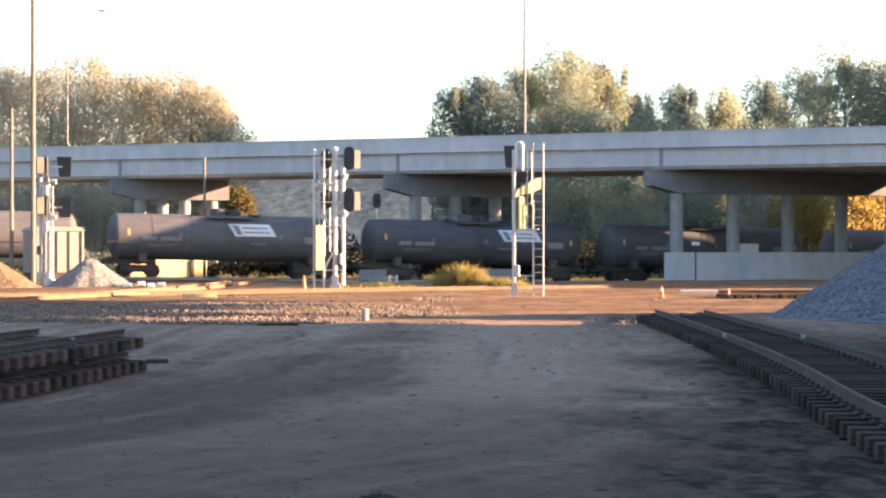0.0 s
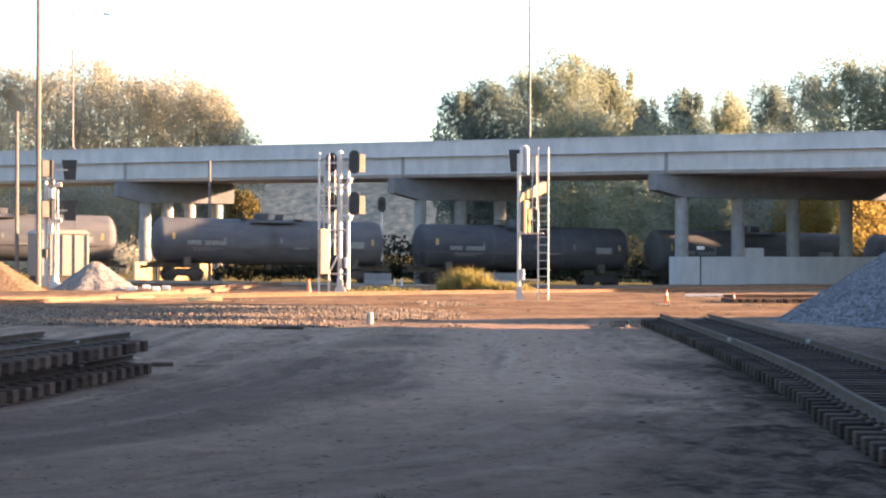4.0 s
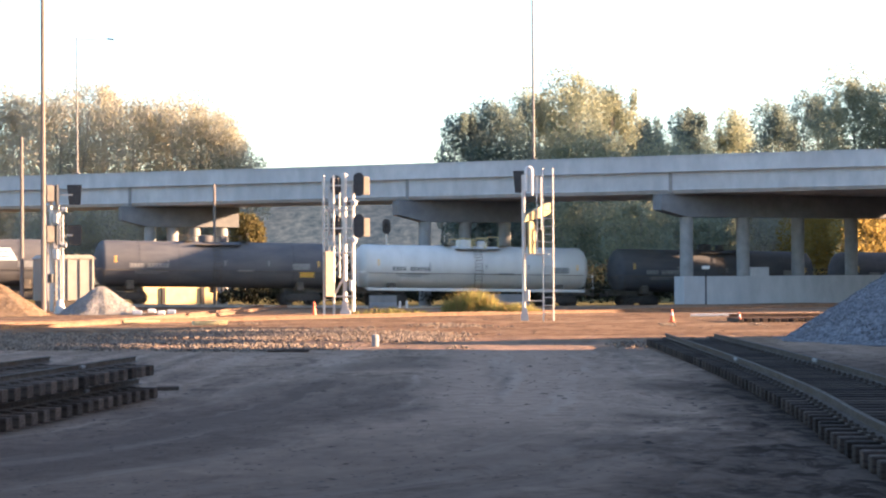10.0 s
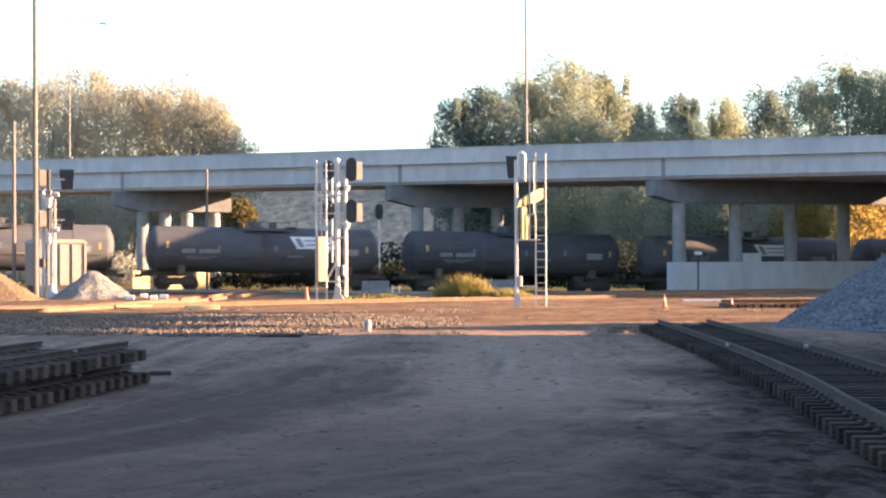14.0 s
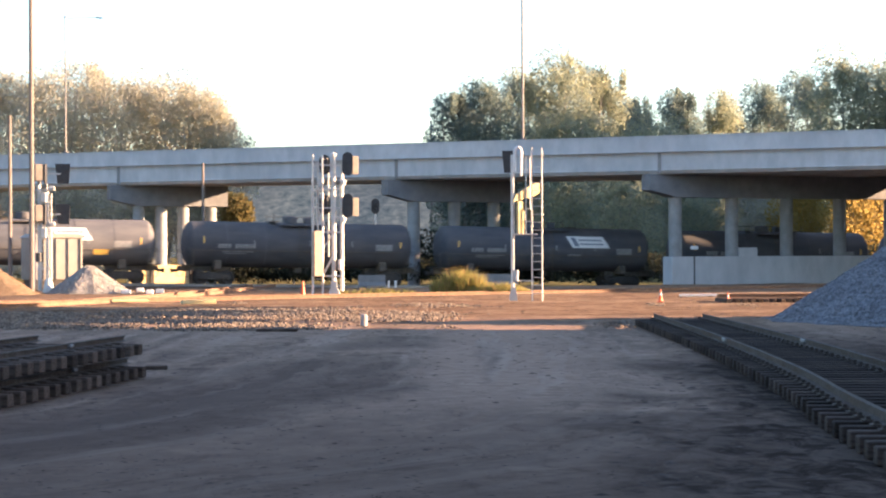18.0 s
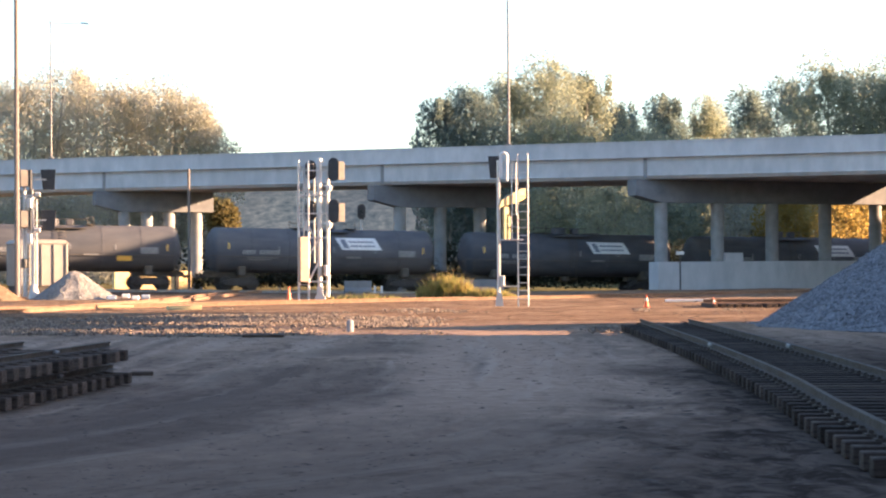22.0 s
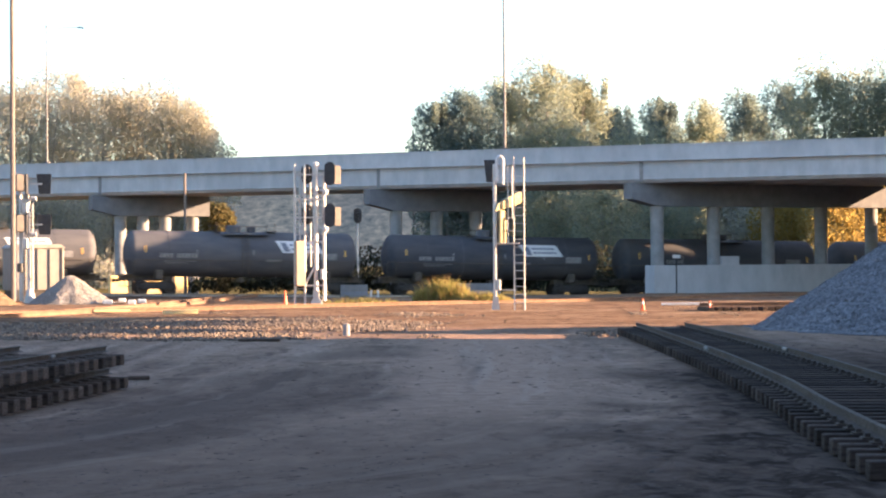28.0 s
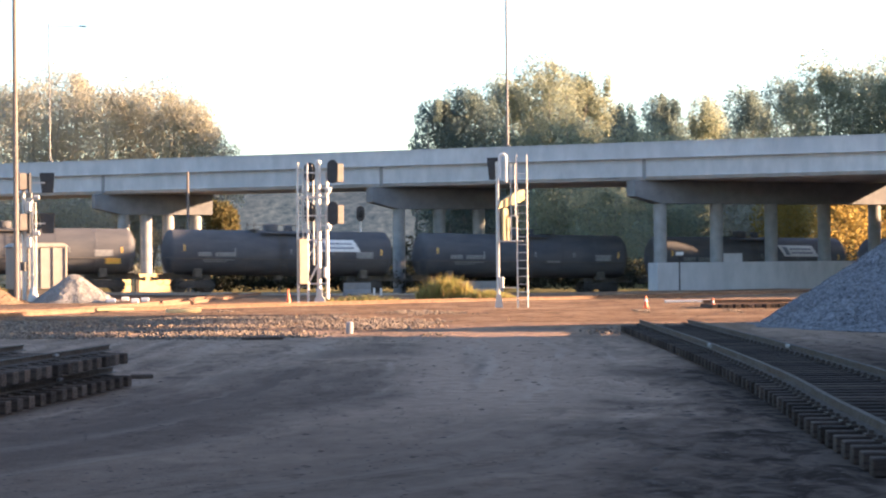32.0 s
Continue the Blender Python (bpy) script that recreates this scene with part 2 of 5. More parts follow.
M_TIE = mat("creosoted_tie_wood", (0.044, 0.031, 0.024), (0.12, 0.083, 0.062), 5, 0.9, bump=0.5, bscale=18, c3=(0.028, 0.02, 0.016), vary=0.5, stretch=(1, 6, 6), spec=0.15)
M_TIE_DK = mat("fresh_creosoted_wood", (0.026, 0.02, 0.017), (0.07, 0.052, 0.042), 5, 0.9, bump=0.5, bscale=18, c3=(0.018, 0.014, 0.012), vary=0.5, stretch=(1, 6, 6), spec=0.12)
M_POLE = mat("dull_pole_steel", (0.1, 0.1, 0.103), (0.145, 0.142, 0.138), 4, 0.6, 0.2)
M_TIEEND = mat("tie_end_wood", (0.042, 0.032, 0.026), (0.1, 0.076, 0.061), 10, 0.9, bump=0.5, c3=(0.03, 0.025, 0.02), vary=0.5)
M_BALLAST = mat("ballast", (0.085, 0.051, 0.033), (0.185, 0.12, 0.08), 5, 0.95, bump=1.0, bscale=10, c3=(0.055, 0.034, 0.023), big=0.6, spec=0.1)
M_STONE = mat("ballast_stone", (0.06, 0.046, 0.036), (0.26, 0.21, 0.168), 7, 0.95, bump=0.4, c3=(0.1, 0.068, 0.047), detail=2.0, spec=0.1)
M_GREYPILE = mat("crushed_limestone", (0.095, 0.097, 0.11), (0.25, 0.252, 0.27), 9, 0.95, bump=1.0, bscale=12, c3=(0.075, 0.076, 0.085), spec=0.1)
M_PALEPILE = mat("pale_crushed_stone", (0.17, 0.158, 0.143), (0.34, 0.32, 0.295), 9, 0.95, bump=1.0, bscale=12, c3=(0.13, 0.12, 0.108), spec=0.1)
M_BROWNPILE = mat("brown_fill", (0.13, 0.09, 0.057), (0.225, 0.16, 0.105), 7, 0.95, bump=0.9, c3=(0.12, 0.08, 0.05), spec=0.1)
M_BLACK = mat("black_tank_paint", (0.068, 0.071, 0.082), (0.098, 0.1, 0.108), 1.6, 0.85, bump=0.03, c3=(0.128, 0.113, 0.1), big=0.65, stretch=(0.35, 1, 1), vary=0.22, spec=0.08)
M_WTANK = mat("white_tank_paint", (0.5, 0.49, 0.46), (0.6, 0.59, 0.56), 1.2, 0.5, c3=(0.4, 0.37, 0.32), big=0.6, stretch=(1, 1, 0.4))
M_FRAME = mat("dusty_underframe_paint", (0.075, 0.066, 0.056), (0.14, 0.12, 0.096), 5, 0.85, bump=0.15, c3=(0.05, 0.045, 0.04), big=0.5, spec=0.1)
M_TRUCK = mat("truck_steel", (0.032, 0.029, 0.027), (0.075, 0.064, 0.054), 6, 0.8, 0.2, bump=0.2)
M_WHITE = mat("white_paint", (0.58, 0.58, 0.57), (0.66, 0.66, 0.65), 3, 0.5, c3=(0.48, 0.47, 0.45))
M_GREYTXT = mat("grey_lettering", (0.17, 0.17, 0.17), (0.25, 0.25, 0.245), 5, 0.6)
M_BLUETXT = mat("blue_grey_lettering", (0.12, 0.14, 0.18), (0.2, 0.22, 0.26), 5, 0.6)
M_YELREF = mat("yellow_reflector", (0.75, 0.42, 0.08), (0.8, 0.5, 0.12), 5, 0.4)
M_SILVER = mat("aluminium_paint", (0.45, 0.44, 0.42), (0.56, 0.55, 0.52), 4, 0.5, 0.15, c3=(0.34, 0.32, 0.29), big=0.5)
M_SIGBLK = mat("black_signal_paint", (0.018, 0.018, 0.02), (0.035, 0.035, 0.037), 4, 0.55)
M_CASE = mat("tan_case_paint", (0.27, 0.205, 0.145), (0.34, 0.265, 0.19), 3, 0.65, c3=(0.22, 0.16, 0.11))
M_HOOD = mat("grey_signal_back_paint", (0.12, 0.105, 0.09), (0.17, 0.15, 0.125), 3, 0.65, c3=(0.09, 0.08, 0.07))
M_BOX = mat("grey_bungalow_paint", (0.205, 0.188, 0.165), (0.25, 0.23, 0.205), 2.5, 0.6, c3=(0.18, 0.155, 0.125), big=0.5)
M_CONE = mat("orange_plastic", (0.8, 0.12, 0.03), (0.86, 0.17, 0.05), 6, 0.5)
M_PANEL = mat("yellow_board", (0.5, 0.39, 0.18), (0.6, 0.48, 0.25), 6, 0.7)
M_WOOD = mat("weathered_pole_wood", (0.12, 0.1, 0.088), (0.19, 0.165, 0.148), 6, 0.9, bump=0.3, c3=(0.09, 0.078, 0.07), stretch=(4, 4, 0.4))
M_GALV = mat("galvanised_steel", (0.5, 0.51, 0.52), (0.6, 0.6, 0.6), 4, 0.45, 0.5)
M_BARK = mat("tree_bark", (0.17, 0.155, 0.135), (0.32, 0.295, 0.26), 5, 0.95, bump=0.5, stretch=(3, 3, 0.5))
M_LEAF_TAN = leaf_mat("tan_autumn_leaf", (0.325, 0.325, 0.285), (0.37, 0.36, 0.295), (0.385, 0.365, 0.245))
M_LEAF_GRN = leaf_mat("olive_leaf", (0.2, 0.23, 0.185), (0.28, 0.305, 0.22), (0.32, 0.325, 0.215))
M_LEAF_DK = leaf_mat("dark_green_leaf", (0.13, 0.175, 0.175), (0.17, 0.215, 0.19), (0.22, 0.25, 0.195))
M_LEAF_OR = leaf_mat("orange_autumn_leaf", (0.27, 0.19, 0.05), (0.36, 0.25, 0.07), (0.28, 0.24, 0.09))
M_GRASS = leaf_mat("dry_grass", (0.2, 0.2, 0.06), (0.32, 0.28, 0.09), (0.27, 0.17, 0.08))
M_LEAF_LOW = leaf_mat("yellowing_shrub_leaf", (0.09, 0.085, 0.035), (0.14, 0.12, 0.05), (0.18, 0.135, 0.05))
# blue-grey of the distance haze is put into the ridge's own colour
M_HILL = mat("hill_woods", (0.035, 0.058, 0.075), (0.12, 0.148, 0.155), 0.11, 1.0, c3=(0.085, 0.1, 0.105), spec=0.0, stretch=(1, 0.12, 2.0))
M_REDLT = glow("red_marker_light", (1.0, 0.16, 0.09), 0.55)

M_SANDWALL = mat("sunlit_sand_wall", (0.62, 0.45, 0.2), (0.74, 0.56, 0.27), 2, 0.9, c3=(0.48, 0.33, 0.16))
# nearly black: shade behind the train and under the bridge is in this colour
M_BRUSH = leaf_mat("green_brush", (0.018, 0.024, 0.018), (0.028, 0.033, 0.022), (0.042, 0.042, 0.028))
M_CLOD = mat("dirt_clod", (0.04, 0.033, 0.029), (0.15, 0.12, 0.102), 1.5, 0.95, spec=0.0)
# ---------------------------------------------------------------- mesh helpers
def mesh_of(bm, name, material, smooth=False):
    me = bpy.data.meshes.new(name)
    bm.to_mesh(me)
    bm.free()
    if smooth:
        for p in me.polygons:
            p.use_smooth = True
    me.materials.append(material)
    return me


def part(name, bm, material, parent=None, label="", smooth=False):
    ob = new(name, mesh_of(bm, name, material, smooth))
    ob.parent = parent
    if label:
        ob["label"] = label
    return ob


def thing(name, label, category, m=None, group="", kind=""):
    ob = new(name)
    ob.empty_display_size = 0.3
    if m:
        ob.matrix_basis = m
    return tagged(ob, label, category, group, kind)


def B():
    return bmesh.new()


def box(bm, c, s, bev=0.0, m=None):
    """A box of size s centred on c, with edges bevelled by bev."""
    r = bmesh.ops.create_cube(bm, size=1.0, matrix=(m or Matrix()) @ Matrix.Translation(c) @ Matrix.Diagonal((*s, 1)))
    if bev:
        es = {e for v in r["verts"] for e in v.link_edges}
        bmesh.ops.bevel(bm, geom=list(es), offset=bev, segments=1, affect="EDGES")
    return bm


def rod(bm, a, b, r, n=8, r2=None):
    a, b = Vector(a), Vector(b)
    d = b - a
    m = Matrix.Translation((a + b) / 2) @ d.to_track_quat("Z", "Y").to_matrix().to_4x4()
    bmesh.ops.create_cone(bm, cap_ends=True, segments=n, radius1=r, radius2=r if r2 is None else r2, depth=d.length, matrix=m)
    return bm


def tube(bm, pts, r, n=6):
    """A bent round bar through points, one closed skin."""
    pts = [Vector(p) for p in pts]
    rings = []
    for i, p in enumerate(pts):
        d = (pts[min(i + 1, len(pts) - 1)] - pts[max(i - 1, 0)]).normalized()
        q = d.to_track_quat("Z", "Y")
        rings.append([bm.verts.new(p + q @ Vector((r * math.cos(2 * math.pi * k / n), r * math.sin(2 * math.pi * k / n), 0))) for k in range(n)])
    for a, b in zip(rings, rings[1:]):
        o = min(range(n), key=lambda k: (b[k].co - a[0].co).length)
        for k in range(n):
            bm.faces.new((a[k], a[(k + 1) % n], b[(k + 1 + o) % n], b[(k + o) % n]))
    bm.faces.new(rings[0][::-1]), bm.faces.new(rings[-1])
    bmesh.ops.recalc_face_normals(bm, faces=bm.faces)
    return bm


def prism(bm, pts, axis, a, b, m=None):
    """Extrudes a 2D outline from a to b along an axis (0: yz outline, 1: xz outline, 2: xy outline)."""
    def at(p, v):
        q = [(v, p[0], p[1]), (p[0], v, p[1]), (p[0], p[1], v)][axis]
        return (m @ Vector(q)) if m else Vector(q)
    lo, hi = [bm.verts.new(at(p, a)) for p in pts], [bm.verts.new(at(p, b)) for p in pts]
    n = len(pts)
    fs = [bm.faces.new(lo), bm.faces.new(hi[::-1])]
    for i in range(n):
        fs.append(bm.faces.new((lo[i], hi[i], hi[(i + 1) % n], lo[(i + 1) % n])))
    bmesh.ops.recalc_face_normals(bm, faces=fs)
    return bm


def lathe(bm, prof, axis="Z", n=20, m=None):
    """Turns a profile of (radius, height) round an axis."""
    rings = []
    for r, h in prof:
        ring = []
        for i in range(n):
            a = 2 * math.pi * i / n
            p = Vector((r * math.cos(a), r * math.sin(a), h))
            if axis == "X":
                p = Vector((p.z, p.x, p.y))
            ring.append(bm.verts.new(m @ p if m else p))
        rings.append(ring)
    fs = []
    for p, q in zip(rings, rings[1:]):
        for i in range(n):
            fs.append(bm.faces.new((p[i], p[(i + 1) % n], q[(i + 1) % n], q[i])))
    fs += [bm.faces.new(rings[0][::-1]), bm.faces.new(rings[-1])]
    bmesh.ops.recalc_face_normals(bm, faces=fs)
    return bm


RAIL = [(-0.07, 0), (0.07, 0), (0.07, 0.014), (0.013, 0.035), (0.011, 0.125), (0.036, 0.137), (0.036, 0.165), (0.028, 0.172), (-0.028, 0.172), (-0.036, 0.165), (-0.036, 0.137), (-0.011, 0.125), (-0.013, 0.035), (-0.07, 0.014)]

THIN_RAIL = [(a, b * 0.58) for a, b in RAIL]
LOW_RAIL = [(a, b * 0.76) for a, b in RAIL]


def sweep(bm, path, prof):
    """Sweeps an outline (across, up) along a level path of (x, y, z)."""
    path = [Vector(p) for p in path]
    rings = []
    for i, p in enumerate(path):
        d = path[min(i + 1, len(path) - 1)] - path[max(i - 1, 0)]
        side = Vector((d.y, -d.x, 0)).normalized()
        rings.append([bm.verts.new(p + side * a + Vector((0, 0, b))) for a, b in prof])
    n = len(prof)
    fs = []
    for p, q in zip(rings, rings[1:]):
        for i in range(n):
            fs.append(bm.faces.new((p[i], p[(i + 1) % n], q[(i + 1) % n], q[i])))
    fs += [bm.faces.new(rings[0]), bm.faces.new(rings[-1][::-1])]
    bmesh.ops.recalc_face_normals(bm, faces=fs)
    return bm


def offset(path, d):
    out = []
    for i, p in enumerate(path):
        a, b = path[max(i - 1, 0)], path[min(i + 1, len(path) - 1)]
        t = Vector((b[0] - a[0], b[1] - a[1])).normalized()
        out.append((p[0] + t.y * d, p[1] - t.x * d, p[2] if len(p) > 2 else 0))
    return out

# ---------------------------------------------------------------- ground and tracks
def step01(v, a, b):
    t = max(0.0, min(1.0, (v - a) / (b - a)))
    return t * t * (3 - 2 * t)


TRACK_DEG = 17.5                         # main line, heading in plan
TH = radians(TRACK_DEG)
TDIR = Vector((math.cos(TH), math.sin(TH), 0))
TORG = Vector((0, 124.0, 0))


def rail_z(s):
    """Rail tops of the main line: it falls by about 1.9 in 100."""
    return -0.15 - 0.0187 * 45 * math.tanh(s / 45)


def main_point(s):
    p = TORG + TDIR * s
    return Vector((p.x, p.y, rail_z(s)))


def ground_z(x, y):
    """Gentle relief of the yard, sinking to the main line's cutting, flat far away."""
    near = 1 - step01(math.hypot(x, y - 60), 110, 180)
    z = 0.05 * noise.noise((x * 0.12, y * 0.12, 3)) + 0.025 * noise.noise((x * 0.5, y * 0.5, 7))
    z += 0.014 * noise.noise((x * 1.5, y * 1.1, 5)) + 0.02 * noise.noise(((x + 73 * math.exp(-min(max(y, 8.0), 90.0) / 6.3)) * 1.3, y * 0.05, 2)) * (1 - step01(y, 44, 60))
    off = y - 124.0 - math.tan(TH) * x
    low = step01(off, -11, -2) * (1 - step01(off, 25, 60))
    z += (rail_z(x / math.cos(TH)) - 0.42 - z) * low
    return z * near - 0.02


def graded(lo, hi, core_lo, core_hi, stepc, grow=1.25):
    v = [core_lo + i * stepc for i in range(int((core_hi - core_lo) / stepc) + 1)]
    s = stepc
    while v[-1] < hi:
        s *= grow
        v.append(v[-1] + s)
    s = stepc
    while v[0] > lo:
        s *= grow
        v.insert(0, v[0] - s)
    return v


def make_ground():
    xs, ys = graded(-4000, 4000, -17, 17, 0.32, 1.09), graded(-600, 5600, 12, 62, 0.36, 1.032)
    vs = [(x, y, ground_z(x, y)) for y in ys for x in xs]
    n = len(xs)
    fs = [(j * n + i, j * n + i + 1, (j + 1) * n + i + 1, (j + 1) * n + i) for j in range(len(ys) - 1) for i in range(n - 1)]
    me = bpy.data.meshes.new("ground")
    me.from_pydata(vs, [], fs)
    for p in me.polygons:
        p.use_smooth = True
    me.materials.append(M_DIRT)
    tagged(new("ground", me), "dusty grey-brown yard dirt with tyre tracks and dark stains", "ground", kind="structure")


make_ground()



def smooth_path(pts, n=10):
    """A smooth curve through plan points."""
    out = []
    p = [Vector((*q, 0)) for q in pts]
    p = [p[0] * 2 - p[1]] + p + [p[-1] * 2 - p[-2]]
    for i in range(1, len(p) - 2):
        for k in range(n):
            t = k / n
            a, b, c, d = p[i - 1], p[i], p[i + 1], p[i + 2]
            out.append(0.5 * (2 * b + (c - a) * t + (2 * a - 5 * b + 4 * c - d) * t * t + (3 * b - a - 3 * c + d) * t ** 3))
    out.append(p[-2])
    return out


def resample(path, stepm):
    out, acc = [], 0.0
    for a, b in zip(path, path[1:]):
        L = (b - a).length
        while acc <= L:
            out.append((a.lerp(b, acc / L), (b - a).normalized()))
            acc += stepm
        acc -= L
    return out


TIE_ME = None


def tie_mesh():
    global TIE_ME
    if TIE_ME is None:
        TIE_ME = mesh_of(box(B(), (0, 0, 0), (2.48, 0.22, 0.175), 0.012), "tie", M_TIE)
    return TIE_ME


def track(name, label, path, top, rail_mat, max_ties=120, stepm=0.52):
    """Ballast bed, ties and two rails along a plan path, rail tops at height top."""
    t = thing(name, label, "railway track", kind="structure")
    bed = B()
    prof = [(-2.3, top - 0.5), (2.3, top - 0.5), (1.55, top - 0.19), (-1.55, top - 0.19)]
    sweep(bed, [(p.x, p.y, p.z) for p in path], prof)
    part("ballast_bed", bed, M_BALLAST, t)
    for d in (-0.7525, 0.7525):
        bm = B()
        sweep(bm, offset([(p.x, p.y, p.z + top - 0.172) for p in path], d), RAIL)
        part("rail", bm, rail_mat, t)
    for p, d in resample(path, stepm)[:max_ties]:
        o = new("tie", tie_mesh())
        o.matrix_basis = Matrix.Translation((p.x, p.y, p.z + top - 0.172 - 0.086)) @ pose(0, 0, 0, 0, 0, math.degrees(math.atan2(d.y, d.x)) + 90)
        o.parent = t
    return t


PATH_A = smooth_path([(-36, 53), (-29, 62.5), (-23.6, 69.6), (-15.9, 77.1), (-5.6, 85.3), (11, 97), (21.6, 106), (45, 123), (80, 150)])
PATH_B = smooth_path([(-29, 53), (-24, 59.8), (-20.3, 66), (-15.6, 75.3), (-12.9, 88.5), (-11.9, 106), (-11.4, 116)])
track("near_track", "rusty rails on ties set low in brown ballast", PATH_A, 0.14, M_RUST, 240)
track("turnout_track", "rusty curved rails leading off to the main line", PATH_B, 0.15, M_RUST, 120)
main_line = track("main_track", "main line rails carrying the tank train", [main_point(s) for s in range(-440, 541, 10)], 0.0, M_RAILTOP, 0)
for i in range(190):
    p = main_point(-46 + 0.52 * i)
    o = new("tie", tie_mesh())
    o.matrix_basis = Matrix.Translation((p.x, p.y, p.z - 0.258)) @ pose(0, 0, 0, 0, 0, TRACK_DEG + 90)
    o.parent = main_line


def make_stones():
    """Loose ballast stones on the lit gravel between the yard and the near track."""
    rng = random.Random(5)
    vs, fs = [], []
    def stone(x, y, z, r):
        o = len(vs)
        for dx, dy, dz in ((1, 0, 0), (-1, 0, 0), (0, 1, 0), (0, -1, 0), (0, 0, 1), (0, 0, -0.6)):
            k = r * rng.uniform(0.6, 1.25)
            vs.append((x + dx * k + rng.uniform(-.3, .3) * r, y + dy * k, z + dz * k * 0.8))
        for a, b, c in ((0, 2, 4), (2, 1, 4), (1, 3, 4), (3, 0, 4), (2, 0, 5), (1, 2, 5), (3, 1, 5), (0, 3, 5)):
            fs.append((o + a, o + b, o + c))
    for _ in range(90000):
        x, y = rng.uniform(-22, 13), rng.uniform(45, 86)
        lim = 49.0 + 0.02 * x + 1.6 * noise.noise((x * 0.22, 1, 0))
        if y < lim or y > 82 + 0.68 * (x + 5.6):
            continue
        thick = noise.noise((x * 0.3, y * 0.16, 2)) + 0.5 * noise.noise((x * 0.9, y * 0.4, 8))
        thick += 0.35 * (1 - step01(abs(x + 9.5), 3, 6)) * (1 - step01(y, 60, 68)) - 0.75 * step01(x, -1.5, 5) - 0.7 * step01(y - 0.5 * x, 68, 76)
        if thick < rng.uniform(-0.25, 0.35):
            continue
        stone(x, y, ground_z(x, y) + rng.uniform(0, 0.04), rng.uniform(0.03, 0.075))
    me = bpy.data.meshes.new("loose_ballast")
    me.from_pydata(vs, [], fs)
    me.materials.append(M_STONE)
    tagged(new("loose_ballast", me), "loose tan ballast stones spread on the dirt", "gravel", kind="stuff")


make_stones()

# ---------------------------------------------------------------- road bridge
BS = -0.40
PIER_DEG = 23.43                         # heading of the pier caps
BA = math.atan(BS)


def edge_y(x):
    """Plan line of the bridge's near edge."""
    return 126.9 + BS * x


def deck_w(x):
    return max(7.2, min(18.0, 9.2 + 0.13 * x + 0.071 * max(0.0, x)))


def make_bridge():
    br = thing("road_bridge", "grey concrete road overpass on round columns", "bridge", pose(0, 0, 0.07))
    nx, ny = math.sin(-BA), math.cos(BA)      # across the deck, away from the viewer
    xs = list(range(-120, 125, 5))
    top, slab = 9.72, 8.7

    def ribbon(name, z0, z1, w0, w1, material, label=""):
        bm = B()
        rings = []
        for x in xs:
            a, b = w0(x), w1(x)
            p, q = Vector((x + nx * a, edge_y(x) + ny * a, 0)), Vector((x + nx * b, edge_y(x) + ny * b, 0))
            rings.append([bm.verts.new((v.x, v.y, z)) for v, z in ((p, z0), (q, z0), (q, z1), (p, z1))])
        for r, s in zip(rings, rings[1:]):
            for i in range(4):
                bm.faces.new((r[i], r[(i + 1) % 4], s[(i + 1) % 4], s[i]))
        bm.faces.new(rings[0]), bm.faces.new(rings[-1][::-1])
        bmesh.ops.recalc_face_normals(bm, faces=bm.faces)
        return part(name, bm, material, br, label)

    ribbon("deck_slab", slab - 0.02, slab + 0.2, lambda x: 0.02, lambda x: deck_w(x) + 0.1, M_CONC)
    ribbon("roadway", slab + 0.204, slab + 0.26, lambda x: 0.31, lambda x: deck_w(x) - 0.31, M_ASPH, "dark asphalt roadway")
    ribbon("parapet", slab + 0.06, top, lambda x: -0.2, lambda x: 0.0, M_CONC)
    ribbon("drip_ledge", slab + 0.0, slab + 0.056, lambda x: -0.3, lambda x: 0.0, M_CONC)
    ribbon("parapet", slab + 0.204, top, lambda x: deck_w(x) - 0.3, lambda x: deck_w(x) + 0.06, M_CONC)
    ribbon("coping", top + 0.003, top + 0.09, lambda x: -0.24, lambda x: 0.2, M_CONC)
    # girders, span by span
    joints = [-104, -84, -64, -44, -24.4, -3.2, 14.6, 32.8, 51, 70, 89, 110]
    gp = [(-0.26, 7.30), (0.26, 7.30), (0.26, 7.54), (0.1, 7.69), (0.1, 8.34), (0.4, 8.50), (0.4, 8.68), (-0.4, 8.68), (-0.4, 8.50), (-0.1, 8.34), (-0.1, 7.69), (-0.26, 7.54)]
    for a, b in zip(joints, joints[1:]):
        n = 4 if b < 10 else 5
        for i in range(n):
            bm = B()
            fr = i / (n - 1)
            pa, pb = a + 0.02, b - 0.02
            def at(x):
                w = 0.42 + fr * (deck_w(x) - 0.84)
                return (x + nx * w, edge_y(x) + ny * w, 0)
            sweep(bm, [at(pa), at((pa + pb) / 2), at(pb)], gp)
            part("girder", bm, M_CONC, br)
    # fascia web of the near girder: the smooth face that closes the side
    for a, b in zip(joints, joints[1:]):
        bm = B()
        pts = [(a + 0.02, edge_y(a + 0.02), 0), (b - 0.02, edge_y(b - 0.02), 0)]
        sweep(bm, pts, [(-0.2, 7.27), (-0.4, 7.27), (-0.4, 8.672), (-0.3, 8.672), (-0.3, 8.62), (-0.06, 8.6), (-0.06, 8.5), (0.0, 8.47), (0.0, 7.58), (0.03, 7.55), (0.03, 7.5)])
        part("fascia_beam", bm, M_CONC, br)
        if b < 108:
            part("joint_plate", box(B(), (b, edge_y(b) - 0.03, 8.0), (0.24, 0.08, 1.34), 0.01), M_CONC2, br)

    # piers: (near end X, far end X, Y at X = 0, columns X, cap depth)
    sl = math.tan(radians(PIER_DEG))
    pc = math.cos(radians(PIER_DEG))
